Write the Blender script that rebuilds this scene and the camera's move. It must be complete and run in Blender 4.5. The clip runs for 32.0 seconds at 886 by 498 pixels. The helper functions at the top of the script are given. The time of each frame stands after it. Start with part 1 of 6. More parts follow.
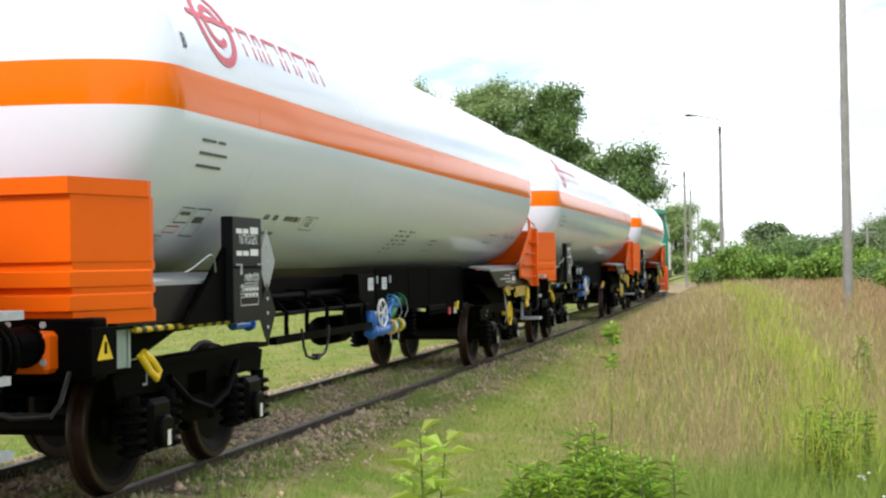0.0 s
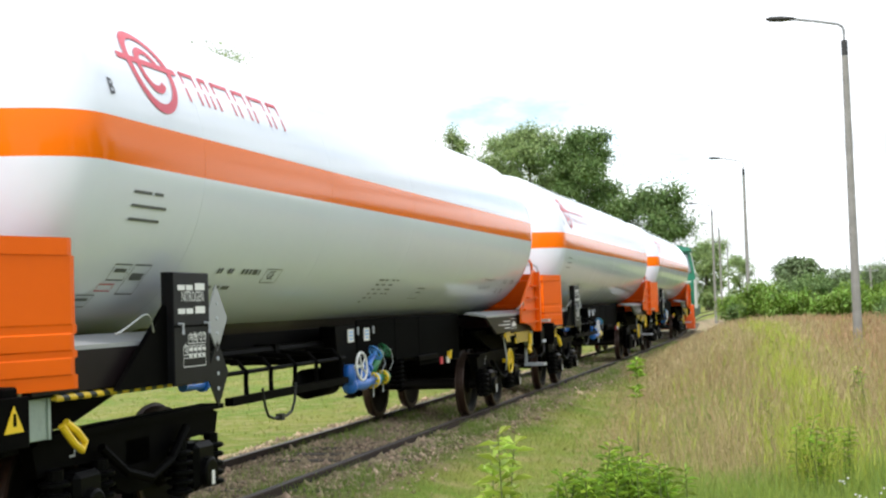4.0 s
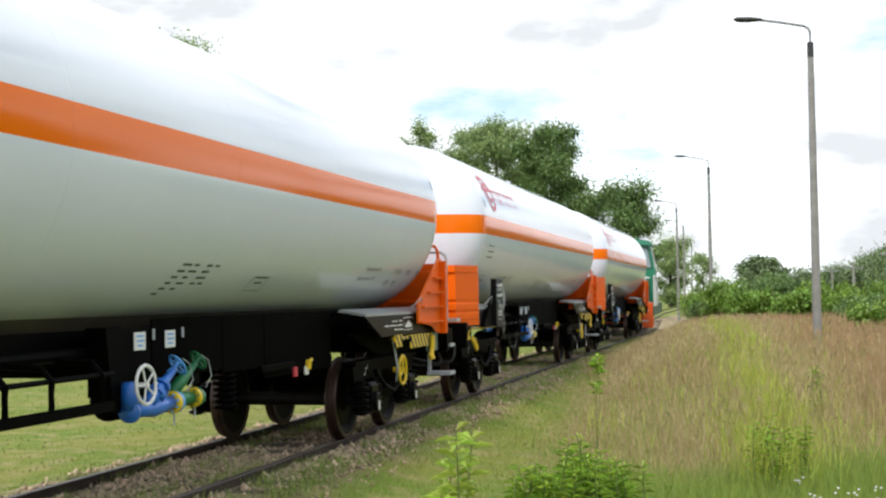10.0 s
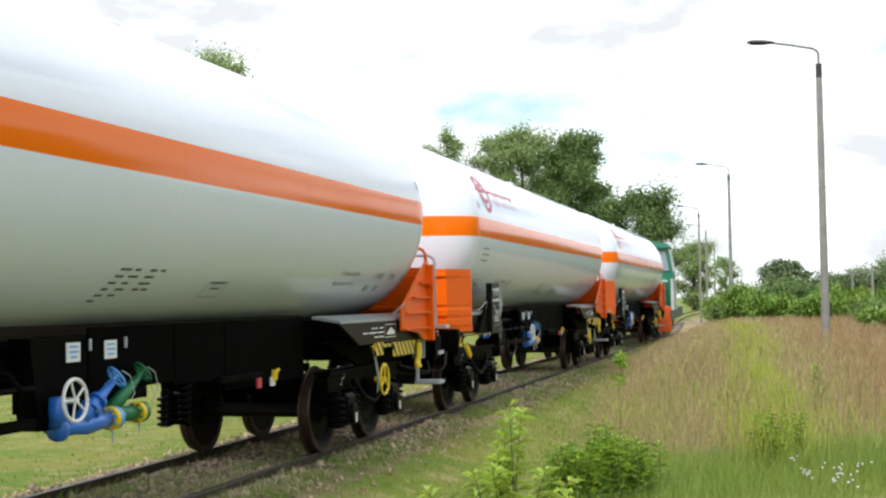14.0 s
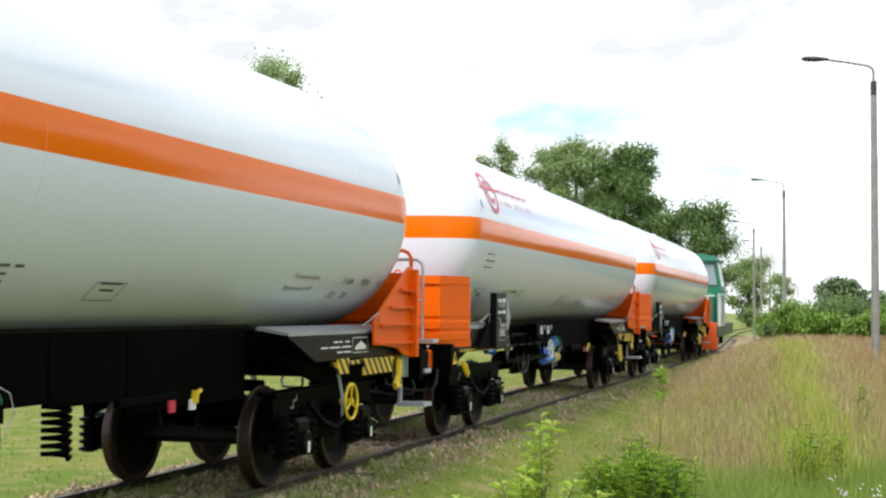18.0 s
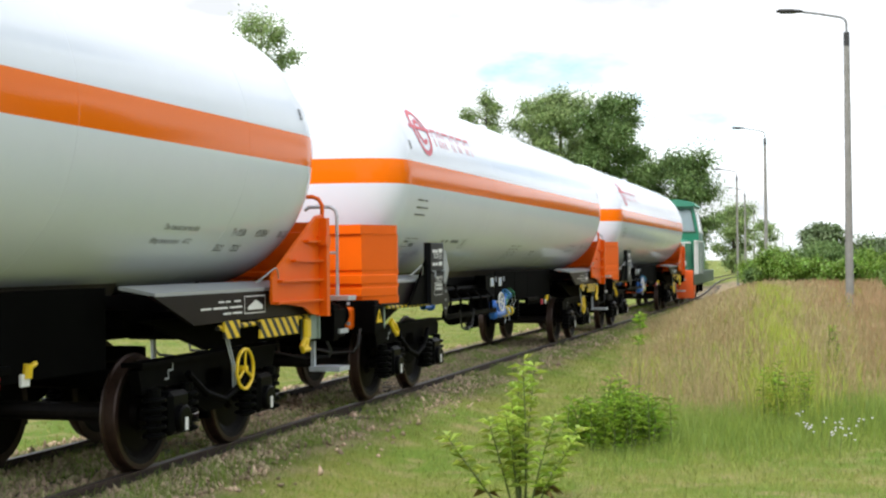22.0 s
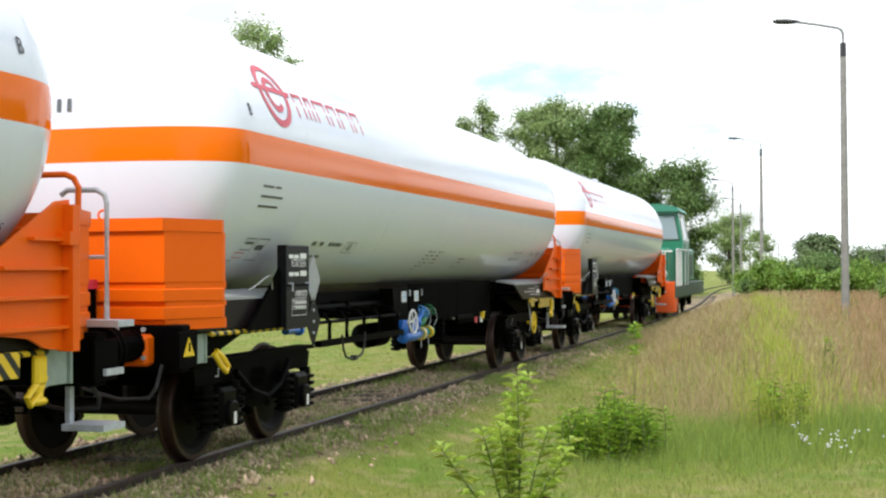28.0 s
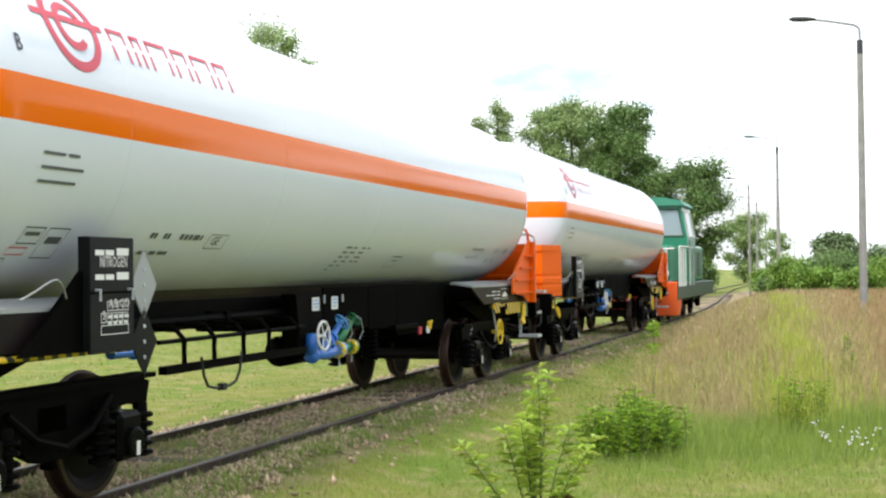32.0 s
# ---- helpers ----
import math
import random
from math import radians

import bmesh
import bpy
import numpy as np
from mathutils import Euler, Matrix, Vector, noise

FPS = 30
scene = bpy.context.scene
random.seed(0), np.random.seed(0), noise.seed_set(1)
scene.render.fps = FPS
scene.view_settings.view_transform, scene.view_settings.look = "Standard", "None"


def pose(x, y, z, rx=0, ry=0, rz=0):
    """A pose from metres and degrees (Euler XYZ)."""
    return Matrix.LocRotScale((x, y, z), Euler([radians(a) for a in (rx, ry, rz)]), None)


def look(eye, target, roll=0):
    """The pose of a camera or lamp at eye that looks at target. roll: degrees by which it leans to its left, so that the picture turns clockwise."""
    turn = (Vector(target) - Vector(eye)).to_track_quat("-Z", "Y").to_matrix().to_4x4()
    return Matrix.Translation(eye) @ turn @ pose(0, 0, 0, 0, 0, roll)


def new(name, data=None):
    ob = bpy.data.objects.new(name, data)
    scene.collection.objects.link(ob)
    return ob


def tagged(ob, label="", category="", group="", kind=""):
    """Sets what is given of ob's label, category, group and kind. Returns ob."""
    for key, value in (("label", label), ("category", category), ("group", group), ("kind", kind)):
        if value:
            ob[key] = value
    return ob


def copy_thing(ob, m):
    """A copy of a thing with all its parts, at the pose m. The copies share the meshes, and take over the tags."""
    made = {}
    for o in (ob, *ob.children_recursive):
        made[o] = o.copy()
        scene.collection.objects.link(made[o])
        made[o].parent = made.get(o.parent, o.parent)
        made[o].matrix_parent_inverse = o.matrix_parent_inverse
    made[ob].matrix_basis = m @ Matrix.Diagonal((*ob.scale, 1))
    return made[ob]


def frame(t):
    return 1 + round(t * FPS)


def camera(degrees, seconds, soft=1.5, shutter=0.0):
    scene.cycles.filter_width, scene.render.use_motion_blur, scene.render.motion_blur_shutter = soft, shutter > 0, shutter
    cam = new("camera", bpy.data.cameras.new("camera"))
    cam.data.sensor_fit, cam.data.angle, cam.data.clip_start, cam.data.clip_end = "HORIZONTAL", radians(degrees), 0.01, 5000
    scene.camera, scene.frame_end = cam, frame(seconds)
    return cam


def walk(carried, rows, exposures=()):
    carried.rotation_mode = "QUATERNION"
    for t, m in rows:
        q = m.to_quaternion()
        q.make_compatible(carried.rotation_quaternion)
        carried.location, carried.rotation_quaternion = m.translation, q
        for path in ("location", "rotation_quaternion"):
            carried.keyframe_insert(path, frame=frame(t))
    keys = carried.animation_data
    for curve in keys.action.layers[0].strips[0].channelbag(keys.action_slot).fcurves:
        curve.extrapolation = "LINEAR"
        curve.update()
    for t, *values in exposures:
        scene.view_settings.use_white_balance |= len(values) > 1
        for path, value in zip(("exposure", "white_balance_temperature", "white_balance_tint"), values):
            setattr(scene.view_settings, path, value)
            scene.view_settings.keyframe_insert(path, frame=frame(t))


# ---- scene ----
# exposure of the clip's camera, in stops
EXPO = [(0.0, 0.38), (4.0, 0.42), (6.5, 0.06), (7.0, 0.0), (8.0, 0.26), (9.0, 0.28), (10.0, 0.18), (11.0, 0.28), (11.6, 0.03), (12.0, -0.07), (13.0, -0.11),
        (14.0, 0.23), (15.5, 0.26), (18.0, 0.27), (25.0, 0.3), (29.0, 0.39), (30.0, 0.45), (32.0, 0.5)]
cam = camera(37.2, 32.0, soft=2.3)

walk(cam, [
    (0.0, look((5.473, 6.097, 1.635), (0.714, 25.521, 1.875), -0.97)),
    (0.5, look((5.478, 6.097, 1.641), (0.801, 25.542, 1.816), -1.71)),
    (1.0, look((5.685, 4.635, 1.702), (1.177, 24.118, 2.016), -0.55)),
    (1.5, look((5.833, 3.631, 1.708), (1.304, 23.107, 2.157), -0.43)),
    (2.0, look((5.837, 3.631, 1.714), (1.183, 23.076, 2.216), -1.21)),
    (2.5, look((5.842, 3.631, 1.719), (1.221, 23.084, 2.215), -1.33)),
    (3.0, look((5.847, 3.631, 1.725), (1.091, 23.054, 2.110), -1.62)),
    (3.5, look((5.852, 3.631, 1.731), (0.893, 23.002, 2.145), -1.53)),
    (4.0, look((5.856, 3.631, 1.737), (0.662, 22.926, 2.587), -1.92)),
    (4.5, look((5.861, 3.631, 1.742), (0.415, 22.851, 2.706), -2.28)),
    (6.5, look((5.870, 3.631, 1.749), (0.514, 22.885, 2.510), -1.16)),
    (7.0, look((5.872, 3.631, 1.750), (0.638, 22.930, 2.159), -1.65)),
    (7.5, look((5.873, 3.631, 1.750), (1.009, 23.029, 2.033), -1.84)),
    (8.0, look((5.875, 3.631, 1.751), (1.041, 23.037, 1.982), -1.05)),
    (8.5, look((5.876, 3.631, 1.751), (1.165, 23.068, 1.612), -1.22)),
    (9.0, look((5.877, 3.631, 1.751), (1.167, 23.068, 1.715), -1.03)),
    (9.5, look((5.879, 3.631, 1.752), (1.125, 23.052, 2.218), -1.03)),
    (10.0, look((5.880, 3.631, 1.752), (1.188, 23.059, 2.472), -0.85)),
    (10.5, look((5.925, 3.270, 1.762), (1.334, 22.722, 2.515), -0.75)),
    (11.0, look((6.089, 2.001, 1.781), (1.589, 21.478, 2.415), -0.55)),
    (11.5, look((6.176, 1.308, 1.778), (1.523, 20.751, 2.354), -0.09)),
    (12.0, look((6.174, 1.327, 1.777), (1.438, 20.748, 2.386), -0.34)),
    (12.5, look((6.171, 1.345, 1.776), (1.198, 20.707, 2.398), -0.98)),
    (13.0, look((6.169, 1.363, 1.774), (1.150, 20.712, 2.428), -0.69)),
    (13.5, look((6.166, 1.381, 1.773), (1.265, 20.758, 2.494), -0.46)),
    (14.0, look((6.164, 1.399, 1.772), (1.128, 20.739, 2.549), -0.93)),
    (14.5, look((6.161, 1.417, 1.771), (1.113, 20.753, 2.583), -1.07)),
    (15.0, look((6.158, 1.435, 1.770), (1.124, 20.771, 2.658), -1.53)),
    (15.5, look((6.156, 1.453, 1.769), (1.046, 20.767, 2.713), -1.50)),
    (17.5, look((6.319, 1.307, 1.788), (1.003, 20.573, 2.536), -0.98)),
    (18.0, look((6.340, 1.341, 1.784), (0.509, 20.449, 2.710), 0.41)),
    (18.5, look((6.361, 1.374, 1.781), (0.359, 20.432, 2.650), -0.13)),
    (19.0, look((6.382, 1.408, 1.778), (0.490, 20.511, 2.368), -1.19)),
    (19.5, look((6.403, 1.441, 1.774), (0.763, 20.625, 2.192), -1.15)),
    (20.0, look((6.573, 0.452, 1.788), (1.218, 19.720, 2.088), -0.87)),
    (20.5, look((6.574, 0.466, 1.788), (1.097, 19.698, 2.139), -0.35)),
    (21.0, look((6.575, 0.480, 1.788), (1.026, 19.692, 2.106), -0.40)),
    (21.5, look((6.576, 0.493, 1.788), (0.987, 19.695, 2.053), -0.78)),
    (22.0, look((6.577, 0.507, 1.788), (0.933, 19.693, 1.981), -0.58)),
    (22.5, look((6.578, 0.521, 1.789), (0.929, 19.706, 1.951), -0.39)),
    (23.0, look((6.578, 0.535, 1.789), (0.944, 19.724, 1.899), -0.72)),
    (23.5, look((6.579, 0.548, 1.789), (1.068, 19.774, 1.902), -0.61)),
    (24.0, look((6.580, 0.562, 1.789), (1.145, 19.809, 1.884), -0.74)),
    (24.5, look((6.581, 0.576, 1.789), (1.210, 19.841, 1.824), -0.79)),
    (25.0, look((6.582, 0.589, 1.790), (1.247, 19.865, 1.781), -0.94)),
    (25.5, look((6.583, 0.603, 1.790), (1.314, 19.897, 1.784), -1.07)),
    (27.5, look((6.571, 0.602, 1.785), (1.145, 19.849, 2.123), -0.15)),
    (28.0, look((6.567, 0.597, 1.784), (0.986, 19.800, 2.112), -0.27)),
    (28.5, look((6.562, 0.592, 1.782), (0.900, 19.770, 2.149), -0.37)),
    (29.0, look((6.558, 0.587, 1.781), (0.868, 19.754, 2.261), 0.06)),
    (29.5, look((6.554, 0.582, 1.779), (0.813, 19.736, 2.173), -0.26)),
    (30.0, look((6.550, 0.577, 1.777), (0.750, 19.715, 2.119), -0.74)),
    (30.5, look((6.545, 0.572, 1.776), (0.752, 19.712, 2.054), -0.66)),
    (31.0, look((6.541, 0.567, 1.774), (0.803, 19.724, 2.028), -0.44)),
    (31.5, look((6.537, 0.562, 1.773), (0.801, 19.720, 2.033), -0.40)),
    (32.0, look((6.533, 0.557, 1.771), (0.733, 19.695, 2.111), -0.61)),
], EXPO)

# how far the train has rolled, by time
TRAIN = [(0.0, 0.52), (0.5, 0.12), (1.0, -0.65), (1.5, -0.90), (2.0, -1.33), (2.5, -1.71), (3.0, -2.06), (3.5, -2.40), (4.0, -2.77), (4.5, -3.13), (6.5, -4.58), (7.0, -4.97), (7.5, -5.30), (8.0, -5.66), (8.5, -6.05), (9.0, -6.42), (9.5, -6.79), (10.0, -7.14), (10.5, -7.44), (11.0, -8.11), (11.5, -8.64), (12.0, -8.99), (12.5, -9.35), (13.0, -9.70), (13.5, -10.02), (14.0, -10.35), (14.5, -10.69), (15.0, -11.00), (15.5, -11.32), (17.5, -12.51), (18.0, -12.97), (18.5, -13.30), (19.0, -13.55), (19.5, -13.85), (20.0, -14.38), (20.5, -14.66), (21.0, -15.01), (21.5, -15.38), (22.0, -15.74), (22.5, -16.07), (23.0, -16.44), (23.5, -16.78), (24.0, -17.15), (24.5, -17.52), (25.0, -17.92), (25.5, -18.30), (27.5, -20.08), (28.0, -20.52), (28.5, -20.96), (29.0, -21.42), (29.5, -21.87), (30.0, -22.37), (30.5, -22.91), (31.0, -23.40), (31.5, -23.95), (32.0, -24.50)]

# ---------- world and sun ----------
world = bpy.data.worlds.new("sky")
scene.world = world
world.use_nodes = True
_n, _k = world.node_tree.nodes, world.node_tree.links
_bg = _n["Background"]
sky = _n.new("ShaderNodeTexSky")
sky.sky_type, sky.sun_disc = "NISHITA", False
sky.sun_elevation, sky.sun_rotation = radians(54), radians(189)
sky.dust_density = 0.8
_co = _n.new("ShaderNodeTexCoord")
_map = _n.new("ShaderNodeMapping"); _map.inputs["Scale"].default_value = (1, 1, 2.6); _map.inputs["Location"].default_value = (0.45, 0.2, 0.0)
_k.new(_co.outputs["Generated"], _map.inputs["Vector"])
_c1 = _n.new("ShaderNodeTexNoise"); _c1.inputs["Scale"].default_value = 4.2; _c1.inputs["Detail"].default_value = 9; _c1.inputs["Roughness"].default_value = 0.55
_k.new(_map.outputs[0], _c1.inputs["Vector"])
_cover = _n.new("ShaderNodeMapRange"); _cover.inputs[1].default_value = 0.34; _cover.inputs[2].default_value = 0.46
_k.new(_c1.outputs["Fac"], _cover.inputs[0])
_c2 = _n.new("ShaderNodeTexNoise"); _c2.inputs["Scale"].default_value = 7.0; _c2.inputs["Detail"].default_value = 8
_k.new(_map.outputs[0], _c2.inputs["Vector"])
_shade = _n.new("ShaderNodeMapRange"); _shade.inputs[1].default_value = 0.36; _shade.inputs[2].default_value = 0.60
_shade.inputs[3].default_value = 0.62; _shade.inputs[4].default_value = 1.22
_k.new(_c2.outputs["Fac"], _shade.inputs[0])
_cloud = _n.new("ShaderNodeMix"); _cloud.data_type = "RGBA"; _cloud.blend_type = "MULTIPLY"; _cloud.inputs[0].default_value = 1
_cloud.inputs[6].default_value = (7.6, 7.9, 8.3, 1)
_k.new(_shade.outputs[0], _cloud.inputs[7])
_mix = _n.new("ShaderNodeMix"); _mix.data_type = "RGBA"
_k.new(_cover.outputs[0], _mix.inputs[0]); _k.new(sky.outputs[0], _mix.inputs[6]); _k.new(_cloud.outputs[2], _mix.inputs[7])
_k.new(_mix.outputs[2], _bg.inputs["Color"])
_bg.inputs["Strength"].default_value = 0.16

sun = new("sun", bpy.data.lights.new("sun", "SUN"))
sun.data.energy, sun.data.angle, sun.data.color = 2.8, radians(12), (1.0, 0.96, 0.90)
sun.matrix_basis = look((0, 0, 50), (6, 36, 0))

# ---------- sizes ----------
WAGON_L, FRONT = 18.04, 12.65
TANK_R, TANK_Z, TANK_END = 1.41, 2.925, 0.72
STRIPE = (2.79, 3.105)
BOGIE_1, BOGIE_2 = 2.67, 14.78
SHIELD = {"y": .62, "z0": 1.28, "z1": 2.25, "x": 1.34, "fold": 1.12, "sweep": .56, "gusset": 1.35}
SADDLE = {"x": 1.21, "z0": 1.25, "z1": 1.53, "y1": (3.5, 4.75)}
PANEL = {"x": 1.37, "y0": 2.67, "y1": 3.28, "z0": 1.20, "z1": 2.05}
VALVE = (1.03, 7.8, 1.08)
YELLOW = (1.18, 15.18, .78)
MARK = {"logo": (2.6, 3.56), "B": (1.8, 3.26), "GE": (4.98, 2.00), "TE": (14.85, 1.915), "addr": (2.1, 2.60), "table": (8.45, 2.05),
        "small": (10.25, 1.84), "boxes": (2.2, 1.90), "number": (3.95, 2.07)}


def track_x(y):
    """The line of the track: straight beside the meadow, then a slow bend to the other side."""
    y = np.asarray(y, float)
    t = np.clip((y - 50) / 75, 0, 1)
    return -3.2 * t * t * (3 - 2 * t) - .012 * np.maximum(0, y - 110)


# ---------- small building helpers ----------
def part(name, bm, material, parent=None, label="", smooth=False):
    """One mesh object from a bmesh, under its thing or part."""
    me = bpy.data.meshes.new(name)
    if smooth:
        for f in bm.faces:
            f.smooth = True
    bm.to_mesh(me)
    bm.free()
    for m in (material if isinstance(material, (list, tuple)) else [material]):
        me.materials.append(m)
    ob = new(name, me)
    ob.parent = parent
    if label:
        ob["label"] = label
    return ob


def share(name, me, parent, m):
    ob = new(name, me)
    ob.parent = parent
    ob.matrix_basis = m
    return ob


def bms():
    return bmesh.new()


def box(bm, x0, x1, y0, y1, z0, z1, bev=0.0, m=None):
    vs = [bm.verts.new((x, y, z)) for x in (x0, x1) for y in (y0, y1) for z in (z0, z1)]
    fs = [bm.faces.new([vs[i] for i in q]) for q in
          ((0, 1, 3, 2), (4, 6, 7, 5), (0, 4, 5, 1), (2, 3, 7, 6), (0, 2, 6, 4), (1, 5, 7, 3))]
    if bev:
        es = list({e for f in fs for e in f.edges})
        out = bmesh.ops.bevel(bm, geom=es, offset=bev, segments=1, affect="EDGES")
        vs = list({v for f in out["faces"] for v in f.verts} | {v for v in vs if v.is_valid})
    if m is not None:
        for v in vs:
            v.co = m @ v.co
    return vs


def frame_of(d):
    d = d.normalized()
    a = d.cross(Vector((0, 0, 1)))
    if a.length < 1e-3:
        a = Vector((1, 0, 0))
    a.normalize()
    return a, d.cross(a).normalized()


def tube(bm, pts, r, seg=8, closed=False, caps=True):
    """A round bar along a line of points. r: one radius, or one for each point."""
    pts = [Vector(p) for p in pts]
    n = len(pts)
    rs = r if isinstance(r, (list, tuple)) else [r] * n
    rings = []
    for i, p in enumerate(pts):
        a, b = pts[i - 1] if (i or closed) else p, pts[(i + 1) % n] if (i < n - 1 or closed) else p
        u, w = frame_of(b - a)
        if rings and u.dot(last) < 0:
            u, w = -u, -w
        last = u
        rings.append([bm.verts.new(p + rs[i] * (math.cos(t) * u + math.sin(t) * w))
                      for t in (2 * math.pi * k / seg for k in range(seg))])
    for i in range(n if closed else n - 1):
        A, B = rings[i], rings[(i + 1) % n]
        for k in range(seg):
            bm.faces.new((A[k], A[(k + 1) % seg], B[(k + 1) % seg], B[k]))
    if caps and not closed:
        bm.faces.new(rings[0][::-1])
        bm.faces.new(rings[-1])


def lathe(bm, profile, axis="y", seg=32, at=(0, 0, 0), closed=False):
    """Turns a profile of (along, radius) round an axis."""
    at = Vector(at)
    rings = []
    for s, r in profile:
        ring = []
        for k in range(seg):
            t = 2 * math.pi * k / seg
            c, d = r * math.cos(t), r * math.sin(t)
            v = {"x": (s, c, d), "y": (d, s, c), "z": (c, d, s)}[axis]
            ring.append(bm.verts.new(at + Vector(v)))
        rings.append(ring)
    pairs = list(zip(rings, rings[1:])) + ([(rings[-1], rings[0])] if closed else [])
    for A, B in pairs:
        for k in range(seg):
            bm.faces.new((A[k], A[(k + 1) % seg], B[(k + 1) % seg], B[k]))
    if not closed:
        bm.faces.new(rings[0][::-1])
        bm.faces.new(rings[-1])
    bmesh.ops.recalc_face_normals(bm, faces=bm.faces)


def slab(bm, outline, axis, a, b):
    """A plate: an outline in the two other axes, thick from a to b along the axis."""
    def at(p, s):
        return {"x": (s, p[0], p[1]), "y": (p[0], s, p[1]), "z": (p[0], p[1], s)}[axis]
    A = [bm.verts.new(at(p, a)) for p in outline]
    B = [bm.verts.new(at(p, b)) for p in outline]
    bm.faces.new(A)
    bm.faces.new(B[::-1])
    n = len(A)
    for i in range(n):
        bm.faces.new((A[i], B[i], B[(i + 1) % n], A[(i + 1) % n]))
    bmesh.ops.recalc_face_normals(bm, faces=bm.faces)


def ring_bar(bm, c, normal, R, r, seg=24, tseg=6):
    """A hand-wheel rim: a round bar bent to a circle."""
    u, w = frame_of(Vector(normal))
    c = Vector(c)
    tube(bm, [c + R * (math.cos(t) * u + math.sin(t) * w) for t in (2 * math.pi * k / seg for k in range(seg))], r, tseg, closed=True)


def thing(name, label, category, group="", m=None):
    ob = new(name)
    ob.empty_display_size = 0.3
    if m is not None:
        ob.matrix_basis = m
    return tagged(ob, label, category, group)


def raw_mesh(name, verts, faces_n, corner, materials, tags=None, smooth=False):
    """A mesh from arrays: verts (n,3), corner indices, and the number of corners of each face."""
    me = bpy.data.meshes.new(name)
    me.vertices.add(len(verts))
    me.vertices.foreach_set("co", np.asarray(verts, np.float32).ravel())
    me.loops.add(len(corner))
    me.loops.foreach_set("vertex_index", np.asarray(corner, np.int32))
    me.polygons.add(len(faces_n))
    fn = np.asarray(faces_n, np.int32)
    me.polygons.foreach_set("loop_start", np.concatenate([[0], np.cumsum(fn)[:-1]]).astype(np.int32))
    me.update(calc_edges=True)
    for m in materials:
        me.materials.append(m)
    return me


def blades(n, place, height, width, lean, rng, bend=0.35):
    """Grass blades of two tapering pieces each; place: (n,3) feet."""
    yaw = rng.uniform(0, 2 * np.pi, n)
    side = np.stack([np.cos(yaw), np.sin(yaw), 0 * yaw], -1) * (width * rng.uniform(.7, 1.3, n))[:, None]
    ld = rng.uniform(0, 2 * np.pi, n)
    ln = (lean * rng.uniform(.2, 1.0, n) * height)[:, None] * np.stack([np.cos(ld), np.sin(ld), 0 * ld], -1)
    up = np.zeros((n, 3)); up[:, 2] = height
    a, b = place - side / 2, place + side / 2
    c, d = place + up * .55 + ln * bend - side * .35, place + up * .55 + ln * bend + side * .35
    e = place + up + ln
    V = np.stack([a, b, d, c, e], 1).reshape(-1, 3)
    base = (np.arange(n) * 5)[:, None]
    corner = np.concatenate([base + [0, 1, 2, 3], base + [3, 2, 4]], 1).ravel()
    fn = np.tile([4, 3], n)
    return V, fn, corner


def stack(parts):
    Vs, Fs, Cs, o = [], [], [], 0
    for V, F, C in parts:
        Vs.append(V); Fs.append(F); Cs.append(C + o); o += len(V)
    return np.concatenate(Vs), np.concatenate(Fs), np.concatenate(Cs)


